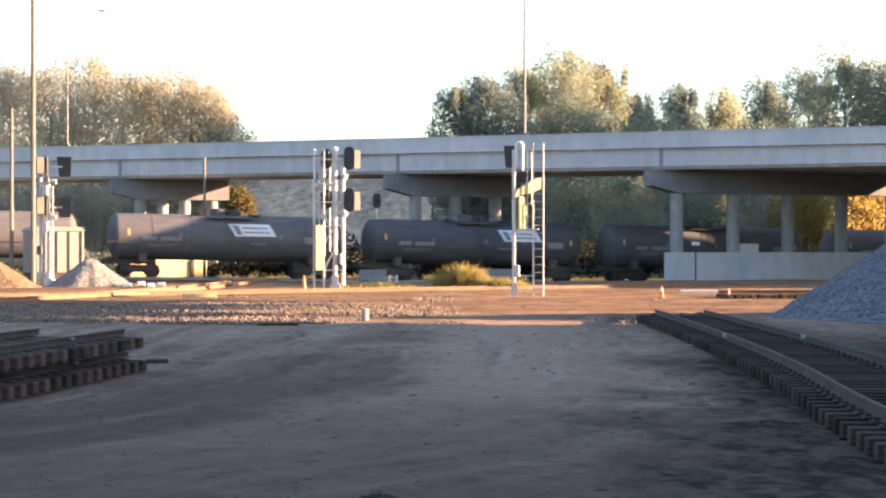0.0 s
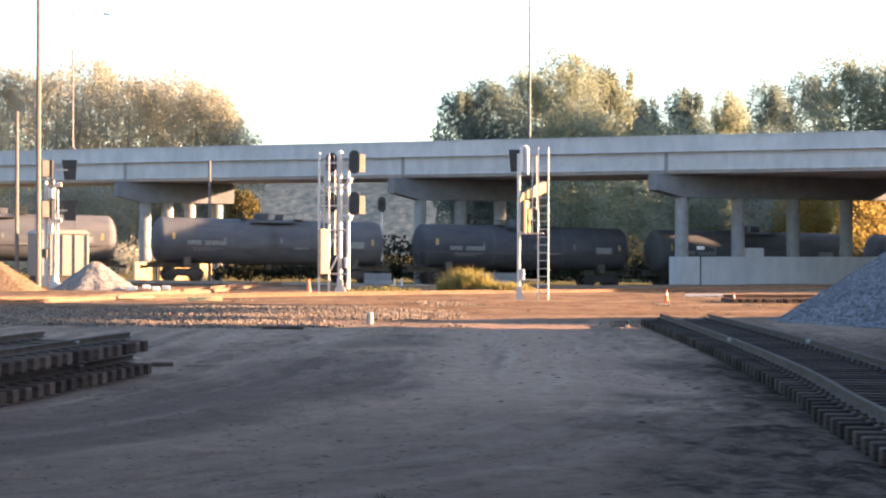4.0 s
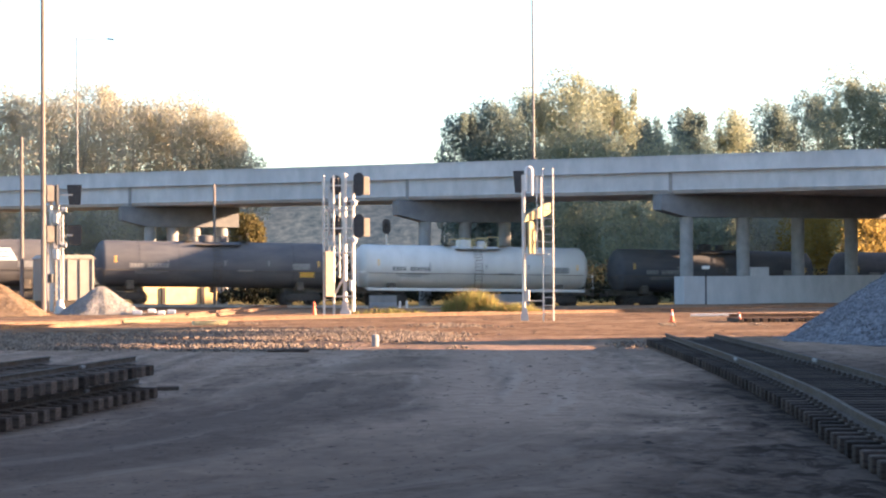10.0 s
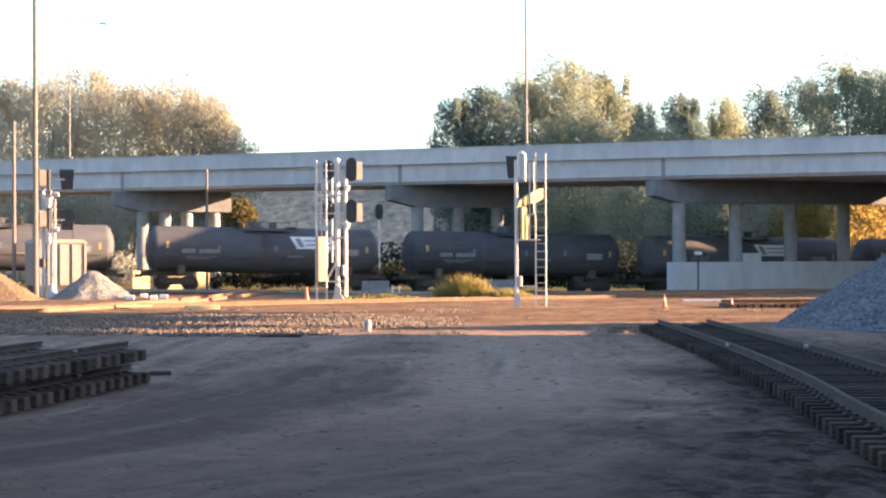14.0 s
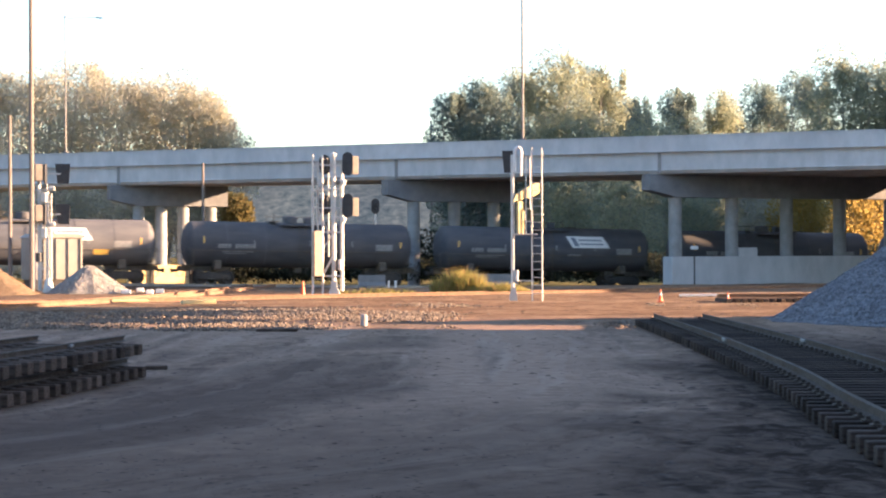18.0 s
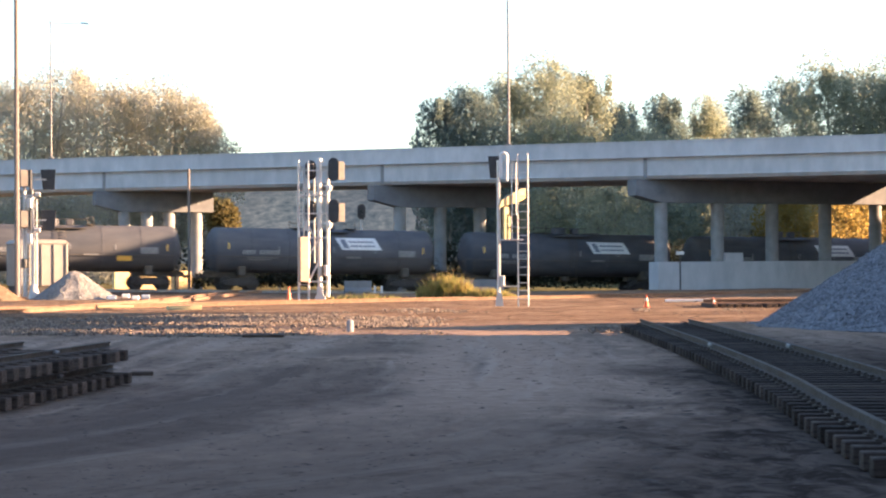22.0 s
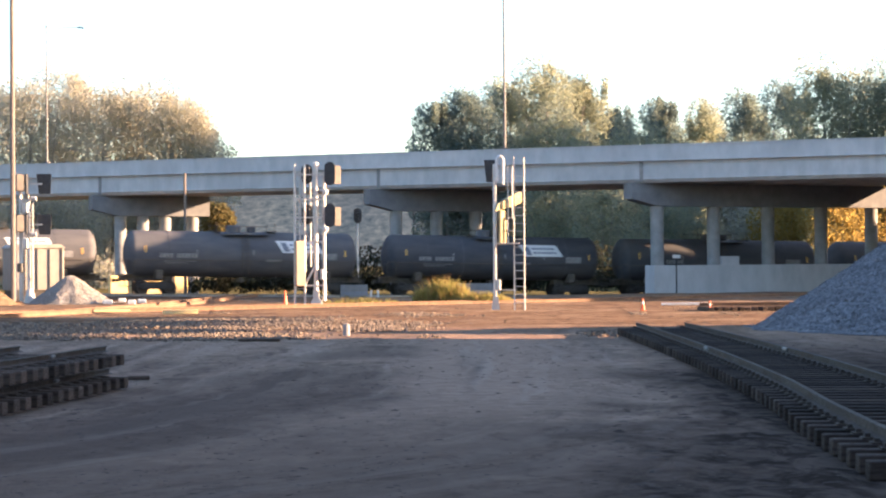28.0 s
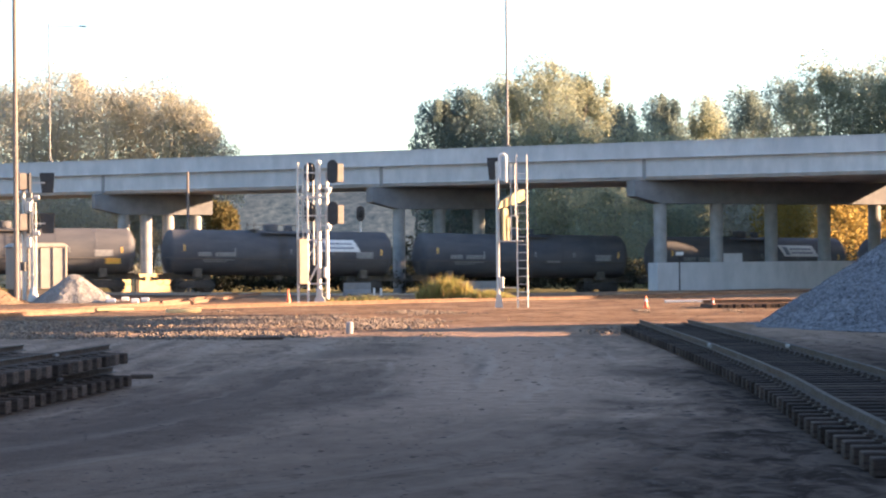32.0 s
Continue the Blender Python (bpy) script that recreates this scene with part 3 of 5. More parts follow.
    def pier(x0, x1, y0, cols, wall=None):
        m = Matrix.Translation((x0, y0 + sl * x0, 0)) @ pose(0, 0, 0, 0, 0, PIER_DEG)
        L = (x1 - x0) / pc
        bm = B()
        prism(bm, [(0, 7.25), (L, 7.25), (L, 5.72), (2.0, 5.72), (0, 6.2)], 1, -0.6, 0.6, m)
        part("pier_cap", bm, M_CAP, br, "grey concrete pier cap, deck shade in its colour")
        for c in cols:
            s = (c - x0) / pc
            p = m @ Vector((s, 0, 0))
            bm = B()
            lathe(bm, [(0.45, -1.5), (0.45, 5.73)], n=20, m=Matrix.Translation((p.x, p.y, 0)))
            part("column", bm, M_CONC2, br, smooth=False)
        if wall:
            bm = B()
            s0, s1 = ((w - x0) / pc for w in wall)
            prism(bm, [(s0, -1.5), (s1, -1.5), (s1, 1.72), (s0, 1.72)], 1, -0.62, 0.62, m)
            part("crash_wall", bm, M_CONC, br, "long grey concrete crash wall")
    pier(13.75, 34.4, 115.5, (15.8, 19.9, 24.0, 28.1, 32.1), (15.25, 35.3))
    pier(-4.05, 4.9, 130.3, (-2.0, 0.9, 3.8))
    pier(-25.2, -16.8, 147.9, (-23.1, -21.5, -19.9, -17.9))
    pier(-46, -38, 165.2, (-45, -43, -41, -39.6))
    pier(32.5, 52, 100, (34.6, 39, 43, 47, 50))
    pier(51, 70, 84.4, (53, 57.5, 62, 66.5))
    # block left on the wall
    m = Matrix.Translation((19.9, 115.5 + sl * 19.9, 0)) @ pose(0, 0, 0, 0, 0, PIER_DEG)
    blk = thing("concrete_block", "grey concrete block on the crash wall", "block", m)
    part("block", box(B(), (1.1, 0, 2.06), (1.5, 0.8, 0.66), 0.04), M_CONC, blk)


make_bridge()


def lamp_pole(x, y, base, top, r):
    t = thing("bridge_lamp_pole", "slim galvanised lighting pole on the bridge parapet", "lamp pole", pose(x, y, base), "lamp poles on the bridge")
    part("pole", rod(B(), (0, 0, 0), (0, 0, top - base), r, 10, r * 0.55), M_POLE, t)
    part("base_plate", box(B(), (0, 0, 0.06), (0.42, 0.42, 0.12), 0.02), M_POLE, t)
    if x < 0:
        lamp_arm(t, top - base)
    part("finial", lathe(B(), [(r * 0.8, 0.0), (r * 0.8, 0.16), (0.02, 0.22)], n=10, m=Matrix.Translation((0, 0, top - base))), M_POLE, t)


def lamp_arm(pole, top):
    """A thin arm with a flat luminaire reaching over the roadway."""
    arm = part("lamp_arm", rod(B(), (0, 0, top), (2.35, 0.2, top + 0.1), 0.011, 6), M_POLE, pole)
    bm = B()
    prism(bm, [(2.3, top + 0.06), (2.75, top), (2.85, top + 0.03), (2.75, top + 0.09), (2.35, top + 0.14)], 1, 0.1, 0.3)
    part("luminaire", bm, M_POLE, arm, "small dark lamp head")


lamp_pole(-28.75, edge_y(-28.75), 9.882, 20.2, 0.075)
lamp_pole(5.62, edge_y(5.62), 9.882, 24.0, 0.095)


def wood_pole(x, y, top, r, cross=False):
    t = thing("utility_pole", "weathered grey-brown wooden utility pole", "utility pole", pose(x, y, ground_z(x, y) - 0.3), "utility poles")
    part("pole", rod(B(), (0, 0, 0), (0, 0, top + 0.3), r, 10, r * 0.72), M_WOOD, t)
    if cross:
        part("crossarm", box(B(), (0, 0, top - 0.3), (1.9, 0.1, 0.12), 0.01), M_WOOD, t)
        bm = B()
        for dx in (-0.8, -0.3, 0.3, 0.8):
            rod(bm, (dx, 0, top - 0.24), (dx, 0, top - 0.06), 0.04)
        part("insulators", bm, M_GALV, t)


wood_pole(-21.6, 95.3, 21.0, 0.14)
wood_pole(-25.6, 107.3, 10.4, 0.13)
wood_pole(-16.6, 125.9, 8.7, 0.12)
wood_pole(-1.2, 213, 17.8, 0.14)


def overhead_wire(z, sag):
    """A thin wire from the far pole off to the next one."""
    t = thing("overhead_wire", "thin dark overhead wire strung from a far pole", "wire", group="overhead wires")
    part("wire", tube(B(), [(-1.2 - 62 * q, 213 + 4 * q, z - sag * 4 * q * (1 - q)) for q in [i / 14 for i in range(15)]], 0.014, 5), M_SIGBLK, t)


overhead_wire(17.4, 0.9)
overhead_wire(16.5, 0.8)

# ---------------------------------------------------------------- tank train
TANK_L, TANK_R, TANK_Z = 15.6, 1.5, 2.62       # above rail tops
CAR_L, SPEED = 17.47, 12.437


def bogie(car, x):
    bg = new("bogie")
    bg.parent, bg.location = car, (x, 0, 0)
    bg.name = "bogie"
    for y in (-0.99, 0.99):
        bm = B()
        prism(bm, [(-1.15, 0.38), (-0.95, 0.36), (-0.55, 0.3), (0.55, 0.3), (0.95, 0.36), (1.15, 0.38), (1.15, 0.56), (0.5, 0.78), (-0.5, 0.78), (-1.15, 0.56)], 1, y - 0.08, y + 0.08)
        part("side_frame", bm, M_TRUCK, bg)
    part("bolster", box(B(), (0, 0, 0.62), (0.42, 2.1, 0.34), 0.03), M_TRUCK, bg)
    for ax in (-0.89, 0.89):
        for y in (-0.755, 0.755):
            bm = B()
            s = 1 if y > 0 else -1
            lathe(bm, [(0.48, 0.0), (0.46, 0.03), (0.42, 0.04), (0.42, 0.12), (0.33, 0.12), (0.3, 0.07), (0.14, 0.07), (0.12, 0.15), (0.02, 0.15)], n=18,
                  m=Matrix.Translation((ax, y - s * 0.06, 0.42)) @ Matrix.Rotation(radians(-90 * s), 4, "X"))
            part("wheel", bm, M_TRUCK, bg)
        part("axle", rod(B(), (ax, -0.75, 0.42), (ax, 0.75, 0.42), 0.08), M_TRUCK, bg)


def tank_car(name, label, tank_mat, frame_mat, white=False):
    c = thing(name, label, "tank car", group="cars of the tank train")
    h = TANK_L / 2
    prof = [(0.02, -h)] + [(TANK_R * math.sin(a), -h + 0.62 - 0.62 * math.cos(a)) for a in [radians(k) for k in (12, 25, 38, 52, 66, 80)]]
    prof += [(TANK_R, -h + 0.64), (TANK_R, 0), (TANK_R, h - 0.64)]
    prof += [(TANK_R * math.sin(a), h - 0.62 + 0.62 * math.cos(a)) for a in [radians(k) for k in (80, 66, 52, 38, 25, 12)]] + [(0.02, h)]
    bm = lathe(B(), prof, "X", 36, Matrix.Translation((0, 0, TANK_Z)))
    part("tank", bm, tank_mat, c, smooth=True)
    for x in (-5.0, -2.45, 0.1, 2.6, 5.1):
        bm = lathe(B(), [(TANK_R - 0.02, x - 0.03), (TANK_R + 0.012, x - 0.03), (TANK_R + 0.012, x + 0.03), (TANK_R - 0.02, x + 0.03)], "X", 36, Matrix.Translation((0, 0, TANK_Z)))
        part("weld_band", bm, tank_mat, c, smooth=True)
    for s in (-1, 1):
        bm = B()
        prism(bm, [(s * 4.6, 1.3), (s * 6.9, 1.3), (s * 8.05, 1.15), (s * 8.05, 0.82), (s * 4.6, 0.82)], 1, -0.32, 0.32)
        part("stub_sill", bm, frame_mat, c)
        part("saddle", box(B(), (s * 5.6, 0, 1.25), (0.5, 2.5, 0.62), 0.05), frame_mat, c)
        bm = B()
        box(bm, (s * 8.25, 0, 0.86), (0.5, 0.16, 0.2), 0.03)
        box(bm, (s * 8.42, 0.05, 0.86), (0.16, 0.32, 0.3), 0.05)
        part("coupler", bm, M_TRUCK, c)
        bm = B()
        box(bm, (s * 7.55, 0, 1.24), (0.75, 2.9, 0.05))
        part("end_platform", bm, frame_mat, c)
        for y in (-1.4, 1.4):
            part("corner_railing", tube(B(), [(s * 7.85, y, 1.24), (s * 7.85, y, 2.2), (s * 7.8, y, 2.25), (s * 7.3, y, 2.25), (s * 7.25, y, 2.2), (s * 7.25, y, 1.24)], 0.02), M_WHITE if white else frame_mat, c)
            part("sill_step", tube(B(), [(s * 7.85, y, 1.24), (s * 7.85, y, 0.52), (s * 7.8, y, 0.47), (s * 7.5, y, 0.47), (s * 7.45, y, 0.52), (s * 7.45, y, 1.24)], 0.02), frame_mat, c)
            part("step_tread", rod(B(), (s * 7.45, y, 0.85), (s * 7.85, y, 0.85), 0.02, 6), frame_mat, c)
        part("cross_bar", rod(B(), (s * 7.85, -1.4, 2.1), (s * 7.85, 1.4, 2.1), 0.02, 6), M_WHITE if white else frame_mat, c)
        bogie(c, s * 5.75)
    part("brake_cylinder", rod(B(), (6.9, -0.6, 1.5), (7.6, -0.6, 1.5), 0.16, 12), frame_mat, c)
    # fittings on top and ladder
    zt = TANK_Z + TANK_R
    part("manway_housing", lathe(B(), [(0.5, zt - 0.05), (0.5, zt + 0.34), (0.42, zt + 0.42), (0.02, zt + 0.44)], n=18, m=Matrix.Translation((-0.55, 0, 0))), tank_mat, c)
    part("valve_box", box(B(), (0.65, 0, zt + 0.16), (0.5, 0.5, 0.42), 0.06), tank_mat, c)
    for y in (-1.0, 1.0):
        part("top_walkway", box(B(), (0.1, y, zt - 0.22), (3.0, 0.5, 0.04)), frame_mat, c)
    for x in (-1.75, 1.95):
        part("top_walkway", box(B(), (x, 0, zt + 0.03), (0.5, 1.9, 0.04)), frame_mat, c)
    for y in (-1.2, 1.2):
        if white:
            for x0, x1, h in ((-1.2, -0.4, 0.5), (-0.25, 0.5, 0.5), (0.65, 1.4, 0.62)):
                part("top_railing", tube(B(), [(x0, y, zt - 0.22), (x0, y, zt + h - 0.05), (x0 + 0.05, y, zt + h), (x1 - 0.05, y, zt + h), (x1, y, zt + h - 0.05), (x1, y, zt - 0.22)], 0.03), M_PANEL, c, "yellow hoop rail")
        else:
            for x in (-1.9, 2.0):
                part("railing_post", rod(B(), (x, y, zt - 0.22), (x, y, zt + 0.55), 0.025, 6), frame_mat, c)
    if not white:
        part("top_railing", rod(B(), (-1.9, 1.2, zt + 0.4), (2.0, 1.2, zt + 0.4), 0.02, 6), frame_mat, c)
    for sy in (-1, 1):
        for x in (-0.2, 0.25):
            pts = [(x, sy * (TANK_R + 0.14) * math.cos(a), TANK_Z + (TANK_R + 0.14) * math.sin(a)) for a in [radians(k) for k in (62, 45, 25, 0, -25)]] + [(x, sy * 1.42, 0.75)]
            stiles = part("ladder_stile", tube(B(), pts, 0.02, 5), frame_mat, c)
        for k in range(12):
            a = radians(58 - k * 8)
            y, z = sy * (TANK_R + 0.14) * math.cos(a), TANK_Z + (TANK_R + 0.14) * math.sin(a)
            if sy < 0:
                part("rung", rod(B(), (-0.2, y, z), (0.25, y, z), 0.014, 5), frame_mat, stiles)
        bm = B()
        rod(bm, (-7.2, sy * 1.54, TANK_Z - 0.42), (7.2, sy * 1.54, TANK_Z - 0.42), 0.02, 5)
        part("side_handrail", bm, frame_mat, c)
    part("bottom_outlet", lathe(B(), [(0.12, 0.75), (0.28, 0.85), (0.28, 1.25)], n=12), frame_mat, c)
    # curved strips of lettering and reflectors on the viewer's side
    for x, z, w, hh, mm in ((-6.55, 0.28, 0.1, 0.42, M_YELREF), (-3.2, 0.1, 0.07, 0.36, M_GREYTXT), (0.55, 0.1, 0.07, 0.36, M_GREYTXT), (3.4, 0.1, 0.07, 0.36, M_GREYTXT), (6.75, 0.1, 0.09, 0.4, M_YELREF)):
        decal("reflector", c, x, z, w, hh, mm)
    x = -5.55
    for w in (0.2, 0.2, 0.2, 0.2, 0, 0.2, 0.2, 0.2, 0.2, 0.2, 0.2):
        if w:
            decal("lettering_bar", c, x, -0.12, 0.17, 0.28, M_GREYTXT)
        x += 0.23
    decal("lettering_bar", c, -4.3, -0.48, 2.1, 0.05, M_GREYTXT)
    decal("lettering_bar", c, -4.5, -0.6, 1.5, 0.05, M_GREYTXT)
    decal("stencil_panel", c, 5.6, -0.1, 1.15, 0.42, M_GREYTXT)
    decal("stencil_line", c, 1.9, -0.4, 1.0, 0.12, M_GREYTXT)
    return c


def decal(name, car, x, z, w, hh, material, lean=0.0, label="", lift=0.012, parent=None):
    """A thin plate bent to the tank's side at x and height z over the tank's axis; lean slants its ends."""
    bm = B()
    n, R = 5, TANK_R + lift
    grid = []
    for i in range(n + 1):
        zz = z - hh / 2 + hh * i / n
        y = -math.sqrt(R * R - zz * zz)
        dx = -lean * (i / n - 0.5)
        grid.append([bm.verts.new((x + dx + sx * w / 2, y, TANK_Z + zz)) for sx in (-1, 1)])
    for a, b in zip(grid, grid[1:]):
        bm.faces.new((a[0], a[1], b[1], b[0]))
    g = bmesh.ops.extrude_face_region(bm, geom=bm.faces[:])
    for v in g["geom"]:
        if isinstance(v, bmesh.types.BMVert):
            v.co.y += 0.02
    bmesh.ops.recalc_face_normals(bm, faces=bm.faces)
    return part(name, bm, material, parent or car, label)


def placard(c, x):
    """The slanted white side panel, centred x along the car."""
    p = decal("placard", c, x, 0.52, 2.75, 0.8, M_WHITE, 0.45, "white slanted panel with blue-grey lettering", 0.02)
    decal("emblem", c, x - 0.98, 0.52, 0.36, 0.6, M_BLUETXT, 0.3, lift=0.034, parent=p)
    for z, dx in ((0.66, -0.05), (0.38, 0.07)):
        for i in range(6):
            decal("lettering_bar", c, x - 0.52 + 0.29 * i + dx, z, 0.23, 0.12, M_BLUETXT, 0.06, lift=0.034, parent=p)


# cars with a panel: how far along the car it sits
PLACARDS = {0: 1.5, 1: 3.05, 6: 3.4, 10: 3.15, 12: 2.1, 14: 2.9, 16: 2.25, 17: 2.7, 18: 3.5, 19: 3.5, 20: 3.65, 21: 3.2, 23: 3.7, 25: 3.5}
# slack of each car in the train, metres along the line
SLACK = (-15.1, -15.45, -15.6, -15.2, -14.85, -15.0, -14.7, -14.5, -14.1, -13.5, -13.35, -13.3, -13.3, -13.4, -13.45, -13.35, -13.5, -13.3, -13.65, -13.8, -13.95, -13.85, -14.15, -14.3, -14.5, -14.5)


# cars with an orange mark low on the side
MARKS = {7: 6.0, 12: 4.2, 15: 4.0, 22: 6.2}


def build_train():
    plain = tank_car("tank_car", "black railway tank car with grey stencils, weathered", M_BLACK, M_FRAME)
    pale = tank_car("white_tank_car", "dusty cream-white railway tank car with railed top hatches", M_WTANK, M_FRAME, True)
    bm = B()
    box(bm, (0, -1.48, 1.12), (14.6, 0.08, 0.2), 0.02)
    part("side_sill", bm, M_WTANK, pale)
    # this car is longer than the rest
    for o in pale.children_recursive:
        if o.type == "MESH" and o.parent.name[:5] != "bogie":
            o.data.transform(Matrix.Diagonal((1.07, 1, 1, 1)))
        elif o.name[:5] == "bogie":
            o.location.x *= 1.07
    cars = []
    for k in range(-3, 29):
        o = pale if k == 8 else plain if k == -3 else copy_thing(plain, Matrix())
        cars.append((k, o))
    for k, o in cars:
        if k in PLACARDS:
            placard(o, PLACARDS[k])
        if k in MARKS:
            decal("hazard_mark", o, MARKS[k], -0.62, 0.95, 0.34, M_YELREF, label="small orange hazard mark")
        if k in PLACARDS:
            tagged(o, "black railway tank car with a white slanted side panel", "tank car", "cars of the tank train")
    return cars


CARS = build_train()


def car_pose(k, t):
    s = SLACK[max(0, min(k, len(SLACK) - 1))] + k * CAR_L - SPEED * t
    p = main_point(s)
    tilt = math.degrees(math.atan2(rail_z(s - 6) - rail_z(s + 6), 12))
    return Matrix.Translation(p) @ pose(0, 0, 0, 0, 0, TRACK_DEG) @ pose(0, 0, 0, 0, tilt, 0)


def gp(x, y):
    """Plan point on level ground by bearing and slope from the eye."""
    d = EYE * FOCAL / (y - LEVEL)
    return (x - 784) / FOCAL * d, d


# ---------------------------------------------------------------- track panels
PLATE_ME = mesh_of(box(box(B(), (0, 0, 0), (0.36, 0.19, 0.016)), (-0.12, 0, 0.02), (0.05, 0.08, 0.05)), "tie_plate", M_PANRAIL)


def lay_ties(t, path, z0, pitch, rail_a, rail_b):
    """Ties across a plan path with a plate under each rail, all parts of t."""
    rng = random.Random(len(path))

    def gauge_at(p):
        total = 0.0
        for rail in (rail_a, rail_b):
            total += min((p - (a + (b - a) * max(0, min(1, (p - a).dot(b - a) / (b - a).length_squared)))).length for a, b in zip(rail, rail[1:]))
        return total

    for p, d in resample(path, pitch):
        turn = math.degrees(math.atan2(d.y, d.x)) - 90
        o = new("tie", tie_mesh())
        span = gauge_at(p)
        k = (max(span, 1.5) + 0.98) / 2.48
        o.matrix_basis = Matrix.Translation((p.x, p.y, z0 + 0.09)) @ pose(0, 0, 0, 0, 0, turn + rng.uniform(-0.7, 0.7)) @ Matrix.Diagonal((k if span > 1.62 else 1.0, 1, 1, 1))
        o.parent = t
        for rail in (rail_a, rail_b):
            q = min(rail, key=lambda v: (v - p).length)
            side = Vector((d.y, -d.x, 0))
            off = (q - p).dot(side)
            o = new("tie_plate", PLATE_ME)
            o.matrix_basis = Matrix.Translation((p.x + side.x * off, p.y + side.y * off, z0 + 0.187)) @ pose(0, 0, 0, 0, 0, turn)
            o.parent = t


def panel(name, label, path, z0, near_ext=0.3, far_ext=0.4):
    """A ready-made track panel: ties, plates and two rails, along a plan path from its near to its far end."""
    t = thing(name, label, "track panel")
    a, b = path[0], path[-1]
    ext = [a - (path[1] - a).normalized() * near_ext] + path + [b + (b - path[-2]).normalized() * far_ext]
    rails = [[Vector(q) for q in offset([(p.x, p.y, 0) for p in ext], d)] for d in (-0.7525, 0.7525)]
    fine = [[u.lerp(v, k / 12) for u, v in zip(r, r[1:]) for k in range(12)] for r in rails]
    lay_ties(t, path, z0, 0.45, *fine)
    for r in rails:
        part("rail", sweep(B(), [(q.x, q.y, z0 + 0.195) for q in r], THIN_RAIL), M_PANRAIL, t)
        q = r[-2].lerp(r[-3], 0.45)
        part("joint_bar", box(B(), (q.x, q.y, z0 + 0.25), (0.1, 0.26, 0.06), 0.02), M_PALEBAR, t, "pale joint bar clamped on the rail")
    return t


NEAR_R = smooth_path([(4.52, 16.4), (4.69, 19.1), (4.87, 21.8), (5.27, 26.9), (5.65, 36), (5.96, 50.7)], 8)
FAR_R = smooth_path([(6.2, 16.4), (6.35, 19.1), (6.5, 21.8), (6.8, 26.9), (7.1, 35.4), (7.25, 50.2)], 8)


def switch_panel():
    """The long turnout panel: its two rails spread towards its near end."""
    t = thing("switch_panel", "long prefabricated turnout panel, grey rails on dark creosoted ties", "turnout panel")
    mid = [(a + b) / 2 for a, b in zip(NEAR_R, FAR_R)]
    lay_ties(t, mid, 0.0, 0.52, NEAR_R, FAR_R)
    for rail in (NEAR_R, FAR_R):
        bm = B()
        part("rail", sweep(bm, [(p.x, p.y, 0.195) for p in rail], LOW_RAIL), M_PANRAIL, t)
        q = rail[-9]
        part("joint_bar", box(B(), (q.x, q.y, 0.28), (0.12, 0.42, 0.08), 0.02), M_PALEBAR, t, "pale joint bar clamped on the rail")


switch_panel()
TIE_DARK = tie_mesh().copy()
TIE_DARK.materials[0] = M_TIE_DK
for o in bpy.data.objects["switch_panel"].children:
    if o.data == tie_mesh():
        o.data = TIE_DARK
LP = [Vector((-8.17, 15.2, 0)), Vector((-7.48, 20.2, 0)), Vector((-6.79, 25.2, 0)), Vector((-6.1, 30.1, 0))]
panel("prefab_track", "lower panel of a stack, dark ties and rusty rails", LP, 0.0)
panel("prefab_track", "upper panel of a stack, dark ties under a long grey rail", [p + Vector((-0.06, 0, 0)) for p in LP], 0.37, far_ext=0.4)
LQ = [p + Vector((-3.7, 4.0, 0)) for p in LP]
panel("prefab_track", "lower panel of a stack lying behind another", LQ, 0.0)
panel("prefab_track", "upper panel of a stack lying behind another", LQ, 0.37, far_ext=0.5)


